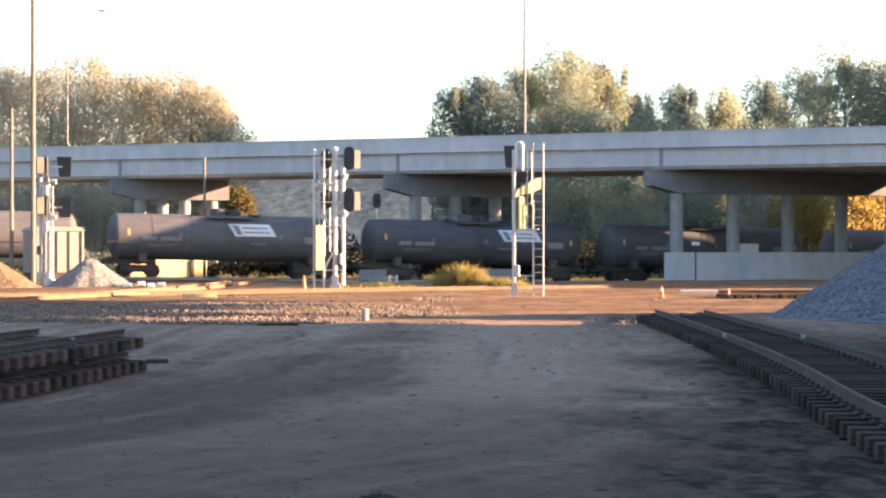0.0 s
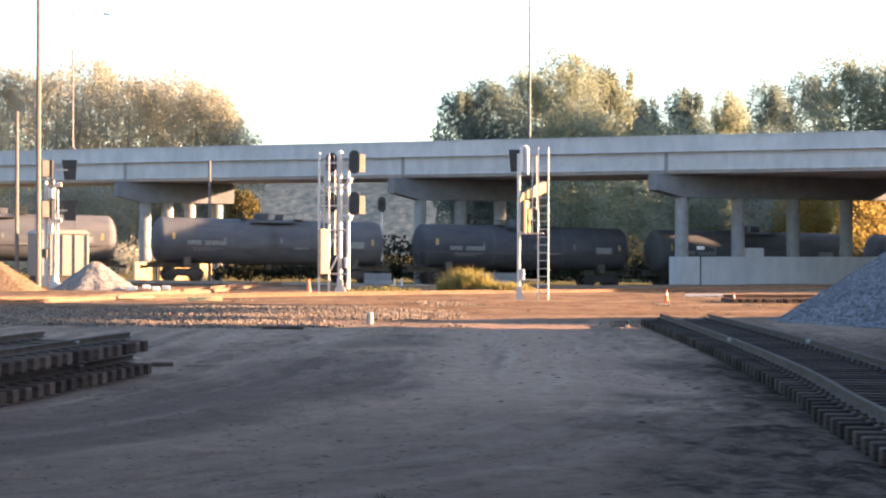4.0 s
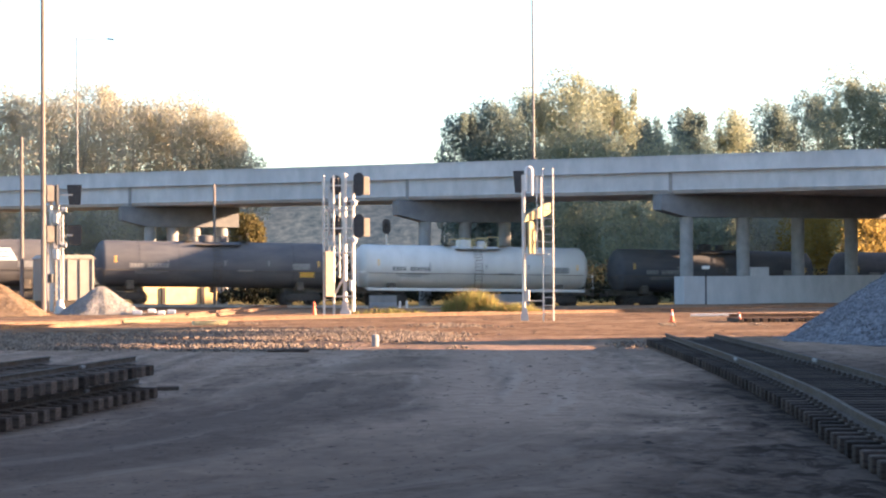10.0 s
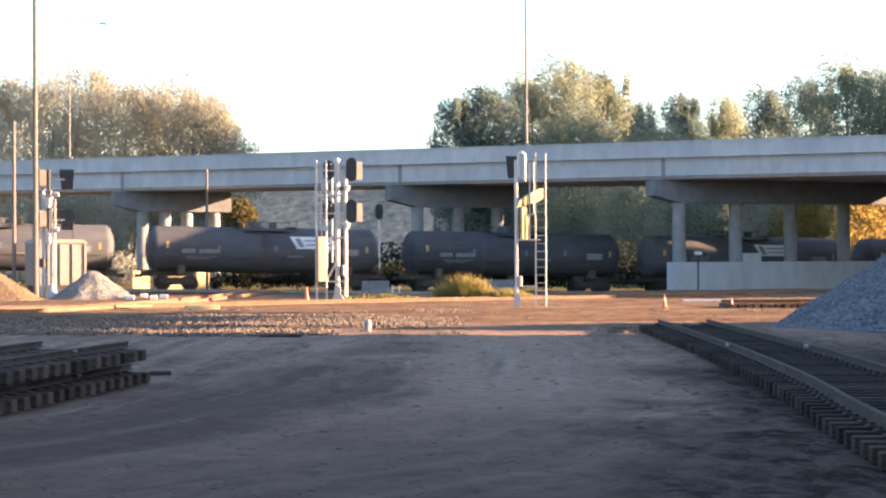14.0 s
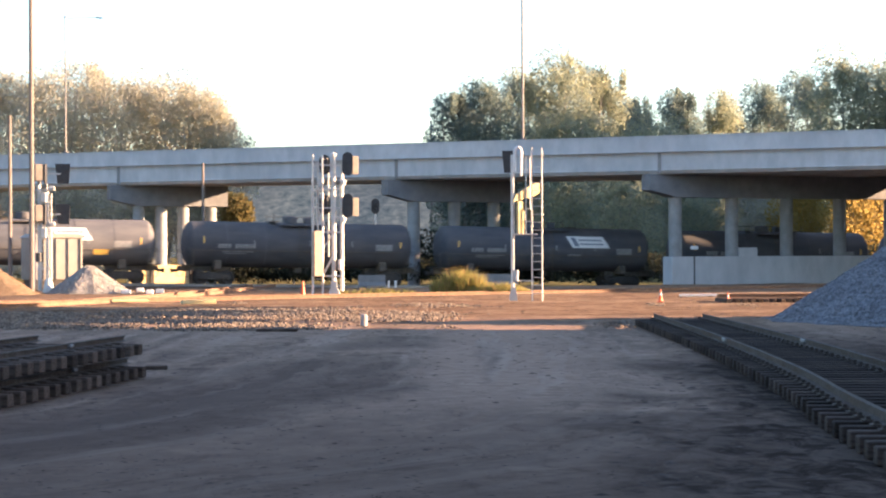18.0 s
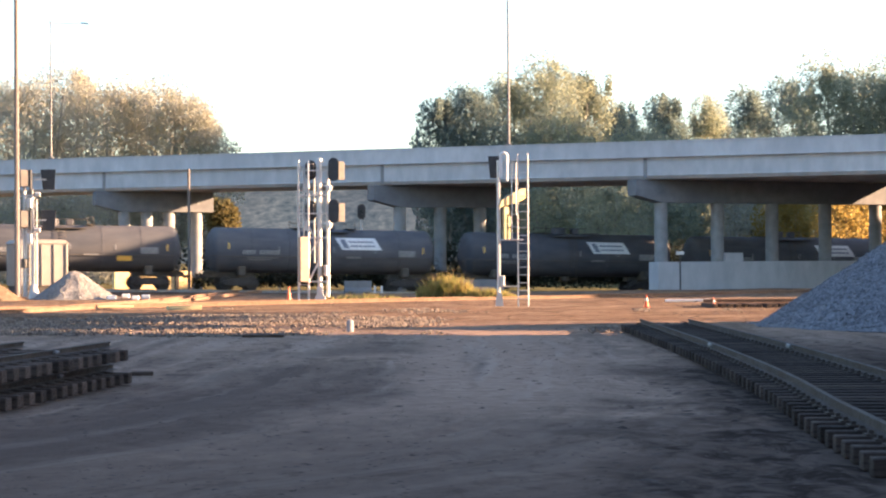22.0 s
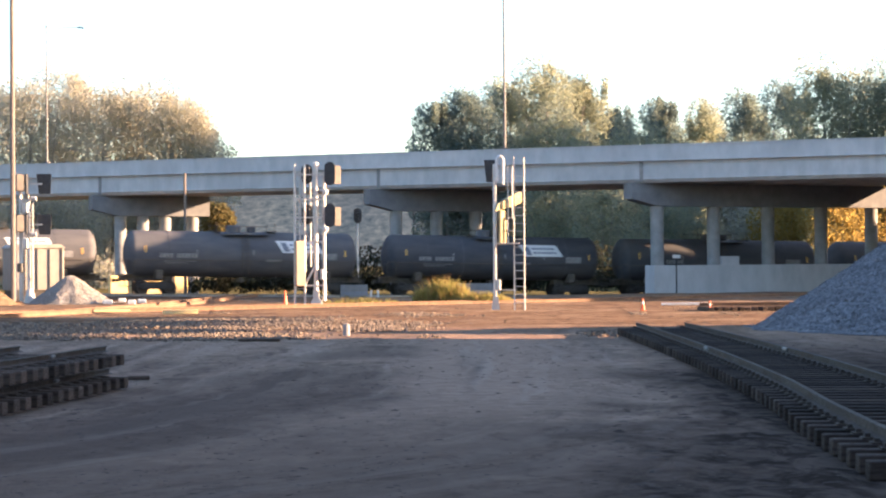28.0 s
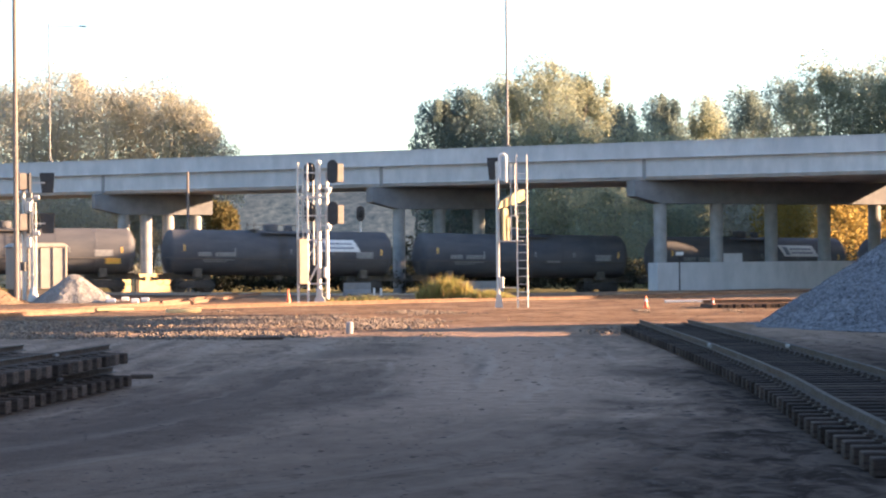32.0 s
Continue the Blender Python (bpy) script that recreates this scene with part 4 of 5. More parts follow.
# ---------------------------------------------------------------- heaps
def heap(name, label, cx, cy, rx, ry, h, material, stone, seed, n_stone):
    rng = random.Random(seed)
    nr, na = 26, 64
    vs, fs = [], []

    def surf(a, q):
        k = 1 + 0.13 * noise.noise((math.cos(a) * 1.3, math.sin(a) * 1.3, seed)) + 0.05 * noise.noise((math.cos(a) * 4, math.sin(a) * 4, seed))
        x, y = cx + rx * k * q * math.cos(a), cy + ry * k * q * math.sin(a)
        z = h * (1 - q) ** 1.0 if q > 0.16 else h * (0.84 + 0.5 * (0.0256 - q * q) / 0.32 * 2)
        z *= 1 if q < 0.85 else max(0.0, 1 - (q - 0.85) * 1.2)
        z += 0.06 * h * noise.noise((x * 1.3, y * 1.3, seed)) * (1 - q) + 0.035 * noise.noise((x * 4, y * 4, seed))
        return x, y, max(z, -0.1) + (-0.06 if q > 0.97 else 0.0)
    vs.append(surf(0, 0))
    for i in range(1, nr + 1):
        for j in range(na):
            vs.append(surf(2 * math.pi * j / na, i / nr))
    for j in range(na):
        fs.append((0, 1 + j, 1 + (j + 1) % na))
    for i in range(nr - 1):
        for j in range(na):
            a, b = 1 + i * na + j, 1 + i * na + (j + 1) % na
            fs.append((a, a + na, b + na, b))
    t = thing(name, label, "heap")
    me = bpy.data.meshes.new("mound")
    me.from_pydata(vs, [], fs)
    me.materials.append(material)
    new("mound", me).parent = t
    vs, fs = [], []
    for _ in range(n_stone):
        a, q = rng.uniform(0, 2 * math.pi), math.sqrt(rng.random()) * 1.06
        x, y, z = surf(a, min(q, 1.0))
        if q > 1:
            x, y, z = cx + (x - cx) * q, cy + (y - cy) * q, 0.0
        r = rng.uniform(0.4, 1.3) * stone
        o = len(vs)
        for dx, dy, dz in ((1, 0, 0), (-1, 0, 0), (0, 1, 0), (0, -1, 0), (0, 0, 1), (0, 0, -0.6)):
            k = r * rng.uniform(0.6, 1.25)
            vs.append((x + dx * k, y + dy * k, z + dz * k * 0.8))
        for p, q2, c in ((0, 2, 4), (2, 1, 4), (1, 3, 4), (3, 0, 4), (2, 0, 5), (1, 2, 5), (3, 1, 5), (0, 3, 5)):
            fs.append((o + p, o + q2, o + c))
    me = bpy.data.meshes.new("loose_stone")
    me.from_pydata(vs, [], fs)
    me.materials.append(material)
    o = tagged(new("loose_stone", me), kind="stuff")
    o.parent = t


heap("stone_heap", "tall heap of grey crushed stone", 14.6, 53.6, 4.7, 5.7, 2.99, M_GREYPILE, 0.042, 3, 18000)
heap("stone_heap", "small heap of pale crushed stone beside a signal", -19.2, 98.5, 2.35, 2.3, 1.6, M_PALEPILE, 0.05, 8, 3500)
heap("dirt_heap", "heap of brown gravel fill", -24.2, 95.0, 2.87, 2.6, 1.88, M_BROWNPILE, 0.05, 4, 2200)


# ---------------------------------------------------------------- signals
def signal_head(parent, x, y, z, face, w=0.52, h=1.05, lights=2, square=False):
    """A colour-light head: oval backing plate, hoods and case; face: degrees in which it looks (0 is away)."""
    m = Matrix.Translation((x, y, z)) @ pose(0, 0, 0, 0, 0, face)
    hd = new("signal_head")
    hd.parent, hd.matrix_basis = parent, m
    bm = B()
    pts = []
    for i in range(24):
        a = 2 * math.pi * i / 24
        pts.append((w / 2 * math.cos(a), (h / 2 - w / 2) * (1 if math.sin(a) > 0 else -1) + w / 2 * math.sin(a)))
    if square:
        pts = [(-w * 0.42, -h / 2), (w * 0.34, -h / 2), (w / 2, h / 2), (-w / 2, h / 2)]
    prism(bm, pts, 1, -0.01, 0.02)
    part("backing_plate", bm, M_SIGBLK, hd)
    part("case", box(B(), (0, -0.16, 0), (0.3, 0.28, h * 0.72), 0.03), M_SIGBLK, hd)
    for i in range(lights):
        zz = (i - (lights - 1) / 2) * 0.36
        bm = B()
        lathe(bm, [(0.13, 0.0), (0.13, 0.3), (0.118, 0.3), (0.118, 0.02), (0.02, 0.02)], n=14, m=Matrix.Translation((0, 0.02, zz)) @ Matrix.Rotation(radians(-90), 4, "X"))
        part("hood", bm, M_SIGBLK, hd)
    return hd


def turned_box(c, s, bev, deg=27):
    """A bevelled box standing askew on its mast."""
    return box(B(), (0, 0, 0), s, bev, Matrix.Translation(c) @ pose(0, 0, 0, 0, 0, deg))


def rungs(parent, xa, xb, y, z0, stepm, n):
    me = mesh_of(rod(B(), (xa, y, 0), (xb, y, 0), 0.015, 6), "rung", M_SILVER)
    for i in range(n):
        o = new("rung", me)
        o.parent, o.location = parent, (0, 0, z0 + i * stepm)


def ladder(parent, x, y, z0, z1, w=0.4, stepm=0.3, material=None):
    for s in (-w / 2, w / 2):
        part("ladder_rail", rod(B(), (x + s, y, z0), (x + s, y, z1), 0.03, 8), material or M_SILVER, parent)
    n = int((z1 - z0 - 0.5) / stepm)
    rungs(parent, x - w / 2, x + w / 2, y, z0 + 0.3, stepm, n)


def railing(parent, x0, x1, y0, y1, z, h, material=None):
    cs = [(x0, y0), (x1, y0), (x1, y1), (x0, y1)]
    for p in cs:
        part("railing_post", rod(B(), (*p, z), (*p, z + h), 0.02, 6), material or M_SILVER, parent)
    for p, q in zip(cs, cs[1:] + cs[:1]):
        for k in (0.5, 1.0):
            part("railing_bar", rod(B(), (*p, z + h * k), (*q, z + h * k), 0.018, 6), material or M_SILVER, parent)


def double_signal():
    """The two-masted signal with ladder, cage and side heads."""
    t = thing("railway_signal", "tall silver railway signal with ladder cage and black heads", "railway signal", pose(-5.82, 91.4, 0) @ Matrix.Scale(1.109, 4), "railway signals")
    part("mast", rod(B(), (0.33, 0, 0.15), (0.33, 0, 6.35), 0.105, 14), M_SILVER, t)
    part("mast", rod(B(), (0.7, 0.1, 0.15), (0.7, 0.1, 6.0), 0.085, 10), M_SILVER, t)
    part("mast_cap", lathe(B(), [(0.15, 6.3), (0.14, 6.42), (0.02, 6.5)], n=14, m=Matrix.Translation((0.33, 0, 0))), M_SILVER, t)
    bm = B()
    prism(bm, [(0.1, 0.0), (0.6, 0.0), (0.57, 0.16), (0.46, 0.3), (0.47, 0.62), (0.2, 0.62), (0.2, 0.3), (0.12, 0.16)], 1, -0.2, 0.2)
    part("mast_base", bm, M_SILVER, t, "flared cast mast base")
    for x in (-0.62, -0.17):
        part("ladder_post", rod(B(), (x, -0.1, 0), (x, -0.1, 6.36), 0.055, 10), M_SILVER, t)
    for x in (-0.42, 0.06):
        part("cage_post", rod(B(), (x, 0.5, 1.7), (x, 0.5, 6.1), 0.04, 8), M_SILVER, t)
    rungs(t, -0.62, -0.18, -0.1, 0.4, 0.31, 19)
    for z in (0.85, 2.85, 3.95, 4.8, 5.9):
        bm = B()
        box(bm, (0.02, -0.1, z), (1.32, 0.05, 0.06))
        box(bm, (0.02, 0.5, z), (1.32, 0.05, 0.06))
        for x in (-0.62, 0.68):
            box(bm, (x, 0.2, z), (0.05, 0.6, 0.06))
        part("cross_frame", bm, M_SILVER, t)
    for a, b in (((-0.18, -0.1, 0.85), (0.3, -0.05, 1.75)), ((-0.2, -0.1, 2.0), (0.3, 0, 2.8)), ((0.05, 0.5, 2.85), (-0.42, 0.5, 3.9)), ((0.05, 0.5, 4.0), (-0.42, 0.5, 4.8))):
        part("brace", rod(B(), a, b, 0.05 if a[2] < 1 else 0.03, 6), M_SILVER, t)
    for z in (3.4, 5.1):
        part("junction_box", box(B(), (-0.3, 0.2, z), (0.24, 0.2, 0.42), 0.02), M_SILVER, t)
        part("bracket", box(B(), (0.72, 0.0, z + 0.1), (0.5, 0.08, 0.08)), M_SILVER, t)
        part("bracket_clamp", lathe(B(), [(0.1, -0.12), (0.13, 0.0), (0.1, 0.12)], n=10, m=Matrix.Translation((0.78, -0.12, z))), M_SILVER, t)
    part("equipment_case", turned_box((-0.4, -0.28, 1.87), (0.44, 0.3, 2.05), 0.03), M_CASE, t, "tan steel equipment case on the mast")
    part("wire_box", box(B(), (0.6, -0.1, 1.35), (0.16, 0.2, 0.5), 0.03), M_SILVER, t)
    for z in (5.95, 4.05):
        signal_head(t, 0.98, -0.05, z, 172, 0.5, 1.08, 0)
        part("head_cover", turned_box((1.3, 0.22, z - 0.05), (0.32, 0.1, 0.85), 0.02), M_HOOD, t)
    signal_head(t, -0.1, 0.45, 5.95, 0, 0.5, 0.9)
    signal_head(t, -0.1, 0.45, 4.1, 0, 0.5, 0.9)


double_signal()


def single_signal():
    """The slim signal with a separate ladder and a railed platform."""
    t = thing("railway_signal", "slim silver railway signal with tall ladder and yellow bracket", "railway signal", pose(3.07, 78.0, 0) @ Matrix.Scale(1.134, 4), "railway signals")
    part("mast", rod(B(), (0, 0, 0.1), (0, 0, 5.55), 0.075, 12), M_SILVER, t)
    bm = B()
    prism(bm, [(-0.14, 0.0), (0.16, 0.0), (0.1, 0.5), (-0.08, 0.5)], 1, -0.14, 0.14)
    part("mast_base", bm, M_SILVER, t)
    # looped conduit at the top
    bm = B()
    pts = [(0.08, -0.1, 4.9)] + [(0.2 + 0.12 * math.cos(a), -0.1, 5.68 + 0.14 * math.sin(a)) for a in [math.pi - math.pi * i / 8 for i in range(9)]] + [(0.32, -0.1, 4.75)]
    tube(bm, pts, 0.06, 8)
    part("cable_loop", bm, M_WHITE, t, "white looped cable conduit")
    bm = B()
    prism(bm, [(-0.06, 3.75), (0.75, 3.95), (1.05, 4.1), (1.05, 4.5), (0.76, 4.42), (0.05, 4.02)], 1, -0.2, -0.02, pose(0, 0, 0, 0, 0, 24))
    part("head_bracket", bm, M_PANEL, t, "pale yellow bracket plate")
    part("cable_box", turned_box((0.28, -0.1, 3.15), (0.27, 0.14, 1.25), 0.03), M_PANEL, t)
    part("foot_box", box(B(), (0.13, -0.1, 0.95), (0.14, 0.16, 0.42), 0.02), M_SILVER, t)
    ladder(t, 0.92, 0, -0.02, 5.8, 0.38)
    for z in (0.75, 2.5, 5.0):
        part("stand_off", box(B(), (0.4, 0, z), (0.8, 0.04, 0.04)), M_SILVER, t)
    part("platform", box(B(), (0.45, 0.1, 2.52), (0.95, 0.6, 0.05), 0.01), M_SILVER, t)
    railing(t, 0.5, 0.72, -0.15, 0.35, 2.54, 0.95)
    for x in (0.5, 0.66):
        part("conduit", rod(B(), (x, -0.1, 3.45), (x, -0.1, 5.45), 0.025, 6), M_SILVER, t)
    signal_head(t, -0.14, 0.35, 5.3, 174, 0.5, 0.85, 0, True)
    signal_head(t, 0.3, 0.35, 3.2, 8, 0.4, 0.8)


single_signal()


def bracket_signal():
    """The signal with two arms whose heads show their hoods from the side."""
    t = thing("railway_signal", "silver railway signal with black heads on both sides", "railway signal", pose(-22.4, 100.0, 0) @ Matrix.Scale(1.094, 4), "railway signals")
    for x in (0.13, 0.55):
        part("mast", rod(B(), (x, 0, 0.1), (x, 0, 5.9 if x < 0.5 else 5.2), 0.08, 12), M_SILVER, t)
    for x in (-0.07, 0.76):
        part("conduit", rod(B(), (x, -0.05, 0.2), (x, -0.05, 5.0), 0.035, 8), M_SILVER, t)
    part("mast_base", lathe(B(), [(0.3, 0.0), (0.28, 0.15), (0.14, 0.7)], n=12, m=Matrix.Translation((0.6, 0, 0))), M_SILVER, t)
    ladder(t, 0.345, 0.22, 0.0, 5.6, 0.3)
    part("mast_collar", rod(B(), (0.13, 0, 1.55), (0.13, 0, 2.0), 0.17, 12), M_SIGBLK, t)
    for z in (1.2, 3.2, 3.9, 4.7, 5.2):
        part("cross_frame", box(B(), (0.32, 0, z), (0.85, 0.06, 0.07)), M_SILVER, t)
    for z in (4.8, 3.0):
        part("counter_lamp", rod(B(), (0.7, -0.1, z + 0.45), (0.95, -0.1, z + 0.45), 0.12, 10), M_SILVER, t)
        part("relay_box", box(B(), (0.42, -0.16, z), (0.24, 0.2, 0.5), 0.02), M_SILVER, t)
    for z in (6.1, 4.05):
        part("hood_box", turned_box((0.2, -0.36, z - 0.05), (0.46, 0.26, 0.85), 0.04), M_HOOD, t, "tan signal back box between black plates")
        for sx, dz in ((-0.1, 0.02), (0.5, -0.06)):
            part("side_plate", box(B(), (sx, -0.2, z + dz - 0.05), (0.09, 0.4, 1.0), 0.01), M_SIGBLK, t)
        signal_head(t, 1.3, 0.15, z - 0.1, 176, 0.78, 1.02, 0, True)
        part("arm", box(B(), (0.7, 0.1, z - 0.1), (1.0, 0.06, 0.08)), M_SILVER, t)


bracket_signal()


# ---------------------------------------------------------------- small yard things
def bungalow():
    t = thing("signal_bungalow", "grey steel signal equipment house with ribbed walls", "equipment house", pose(-23.4, 108.5, 0, 0, 0, 25) @ Matrix.Scale(1.085, 4))
    w, d, z0, z1 = 2.9, 2.2, 0.55, 2.85
    part("body", box(B(), (0, 0, (z0 + z1) / 2), (w, d, z1 - z0), 0.03), M_BOX, t)
    bm = B()
    prism(bm, [(-w / 2 - 0.1, z1 + 0.003), (w / 2 + 0.1, z1 + 0.003), (w / 2 - 0.2, z1 + 0.22), (-w / 2 + 0.2, z1 + 0.22)], 1, -d / 2 - 0.1, d / 2 + 0.1)
    part("roof", bm, M_BOX, t)
    for i in range(5):
        part("rib", box(B(), (-w / 2 + 0.1 + i * (w - 0.2) / 4, -d / 2 - 0.04, (z0 + z1) / 2), (0.05, 0.06, z1 - z0 - 0.1)), M_BOX, t)
    part("skid", box(B(), (0, 0, 0.26), (w - 0.2, d - 0.2, 0.575), 0.03), M_TRUCK, t)


bungalow()


def traffic_cone(x, y, s=1.0, tilt=0.0, band=True):
    t = thing("traffic_cone", "orange traffic cone with a white band" if band else "plain red-orange traffic cone, squat", "traffic cone", pose(x, y, ground_z(x, y), 0, tilt, 0), "traffic cones")
    part("cone", lathe(B(), [(0.13 * s, 0.03), (0.09 * s, 0.32 * s), (0.03 * s, 0.72 * s), (0.02 * s, 0.74 * s)], n=14), M_CONE, t)
    part("base", box(B(), (0, 0, 0.02), (0.36 * s, 0.36 * s, 0.04), 0.01), M_CONE, t)
    if band:
        part("band", lathe(B(), [(0.085 * s, 0.38 * s), (0.062 * s, 0.54 * s)], n=14), M_WHITE, t)


traffic_cone(*gp(538, 514), 1.0, band=False)
traffic_cone(*gp(1171, 528), 0.72)
traffic_cone(*gp(1290, 529), 0.58)



def plank(name, label, x, y, L, w, h, material, rz=0.0, cat="plank", lift=0.0):
    X, Y = gp(x, y)
    t = thing(name, label, cat, pose(X, Y, ground_z(X, Y) + lift, 0, 0, rz))
    part("board", box(B(), (0, 0, h / 2), (L, w, h), 0.01), material, t)
    return t


plank("yellow_board", "pale yellow painted board lying beside the rails", 353, 533, 1.35, 0.28, 0.16, M_PANEL, 20, lift=0.1)
plank("yellow_board", "long pale yellow board lying by the track", 232, 528, 1.5, 0.15, 0.08, M_PANEL, 20, lift=0.12)
plank("broken_plank", "dark weathered plank on the dirt", 492, 576, 1.1, 0.22, 0.07, M_TIE, 2)
plank("old_tie", "old dark railway tie at the end of a stack", 278, 641, 0.4, 0.2, 0.07, M_TIE, 8, "tie")
for bx, by, w in ((225, 509, 0.5), (250, 507, 0.42), (267, 510, 0.4), (285, 508, 0.45)):
    X, Y = gp(bx, by)
    t = thing("white_block", "white painted block on the ground", "block", pose(X, Y, ground_z(X, Y), 0, 0, 8), "white blocks by the turnout")
    part("block", box(B(), (0, 0, 0.12), (w, 0.3, 0.24), 0.04), M_WHITE, t)
plank("white_pipe", "pale pipe lying on the dirt", 1245, 518, 2.2, 0.12, 0.12, M_WHITE, 3)


def stub_post():
    X, Y = gp(646, 567)
    t = thing("stub_post", "short pale concrete marker post", "marker post", pose(X, Y, ground_z(X, Y)))
    part("post", lathe(B(), [(0.1, -0.1), (0.1, 0.27), (0.085, 0.33), (0.02, 0.35)], n=12), M_CONC2, t)


stub_post()


def tie_bundle():
    """Short piled ties with lit ends beyond the long panel."""
    X, Y = gp(1352, 529)
    t = thing("tie_pile", "low pile of rusty-brown railway ties", "tie pile", pose(X, Y + 0.6, ground_z(X, Y + 0.6) - 0.02, 0, 0, 4))
    rng = random.Random(3)
    for i in range(11):
        o = new("tie", tie_mesh())
        o.matrix_basis = Matrix.Translation((-1.55 + 0.31 * i, 0, 0.1)) @ pose(0, 0, 0, 0, 0, 90 + rng.uniform(-3, 3))
        o.parent = t
    part("strap_rail", sweep(B(), [(-1.9, -0.4, 0.2), (2.0, -0.4, 0.2)], RAIL), M_RUST, t)


tie_bundle()


def barrier(x, y, L):
    """A grey concrete barrier lying beside the main line."""
    t = thing("concrete_barrier", "low grey concrete barrier beside the main line", "barrier", pose(x, y, ground_z(x, y) - 0.02, 0, 0, 10), "concrete barriers by the line")
    part("block", prism(B(), [(-0.32, 0), (0.32, 0), (0.3, 0.2), (0.14, 0.42), (0.12, 0.84), (-0.12, 0.84), (-0.14, 0.42), (-0.3, 0.2)], 0, -L / 2, L / 2), M_BARRIER, t)
    for s in (-0.3, 0.3):
        part("lifting_slot", box(B(), (s * L, -0.312, 0.06), (0.3, 0.02, 0.1)), M_SIGBLK, t)


barrier(3.35, 112.0, 2.7)
barrier(-4.4, 113.5, 1.7)


def dirt_clump(x, y, w):
    """A ragged dark clump of turned earth with a few stiff roots."""
    rng = random.Random(9)
    t = thing("dirt_clump", "small ragged clump of dark earth on the dirt", "clod", pose(x, y, ground_z(x, y) - 0.01))
    bm = bmesh.ops.create_icosphere
    me = B()
    bm(me, subdivisions=3, radius=1.0)
    for v in me.verts:
        k = 1 + 0.45 * noise.noise(v.co * 2.2) + 0.2 * noise.noise(v.co * 6)
        v.co = Vector((v.co.x * w * 0.5 * k, v.co.y * w * 0.3 * k, max(-0.02, v.co.z * 0.035 * k)))
    part("clod", me, M_TIE_DK, t)
    for i in range(6):
        a = rng.uniform(-0.3, 0.3)
        part("root", rod(B(), (a * w * 0.6, 0, 0.01), (a * w * 0.7 + rng.uniform(-.02, .02), rng.uniform(-.02, .02), rng.uniform(0.04, 0.085)), 0.006, 5, 0.002), M_TIE_DK, t)


dirt_clump(-0.53, 14.8, 0.3)


def sign_post():
    X, Y = 16.3, 116.7
    t = thing("track_sign", "small pale sign on a black post", "sign", pose(X, Y, ground_z(X, Y) - 0.05))
    part("post", box(B(), (0, 0, 1.25), (0.09, 0.07, 2.5)), M_SIGBLK, t)
    part("plate", box(B(), (0, -0.06, 2.42), (0.5, 0.03, 0.22), 0.01), M_GALV, t)


sign_post()
for x in (690, 702):
    X, Y = gp(x, 500)
    t = thing("marker_stake", "short white marker stake", "stake", pose(X, Y, ground_z(X, Y)), "marker stakes")
    part("stake", box(B(), (0, 0, 0.2), (0.13, 0.1, 0.5), 0.02), M_WHITE, t)


def distant_signal(x, y, d, lit):
    X = (x - 784) / FOCAL * d
    z = EYE - (y - LEVEL) / FOCAL * d
    t = thing("distant_signal", "distant railway signal with a black head", "railway signal", pose(X, d, 0), "railway signals")
    part("mast", rod(B(), (0, 0, 0), (0, 0, z + 0.4), 0.09, 8), M_SILVER, t)
    signal_head(t, 0, -0.1, z, 180, 0.8, 1.5, 2)
    if lit:
        part("lamp", rod(B(), (0, -0.35, z - 1.3), (0, -0.42, z - 1.3), 0.16, 12), M_REDLT, t, "glowing red lamp")


distant_signal(428, 360, 171, True)
distant_signal(667, 357, 176, False)


def crossing_signal(x, d):
    """A flashing-light mast beyond the train, seen through the gaps between cars."""
    X = (x - 784) / FOCAL * d
    t = thing("crossing_signal", "level crossing mast with two lit red lamps", "crossing signal", pose(X, d, ground_z(X, d) - 0.05))
    part("mast", rod(B(), (0, 0, 0), (0, 0, 2.9), 0.06, 8), M_SILVER, t)
    for dx, z in ((0.2, 2.5), (-0.15, 1.93)):
        part("backing_disc", rod(B(), (dx, -0.1, z), (dx, -0.14, z), 0.27, 16), M_SIGBLK, t)
        part("lamp", rod(B(), (dx, -0.15, z), (dx, -0.2, z), 0.15, 14), M_REDLT, t, "glowing red lamp")


crossing_signal(522, 141)


def sand_wall():
    t = thing("low_wall", "sunlit sand-coloured low concrete wall behind the train", "wall", pose(-20.4, 134.0, 0, 0, 0, 26))
    part("wall", box(B(), (0, 0, 0.55), (5.9, 0.5, 1.5), 0.04), M_SANDWALL, t)
    for x in (-1.2, 1.8):
        part("pilaster", box(B(), (x, -0.3, 0.5), (0.3, 0.2, 1.36), 0.03), M_TRUCK, t)


sand_wall()


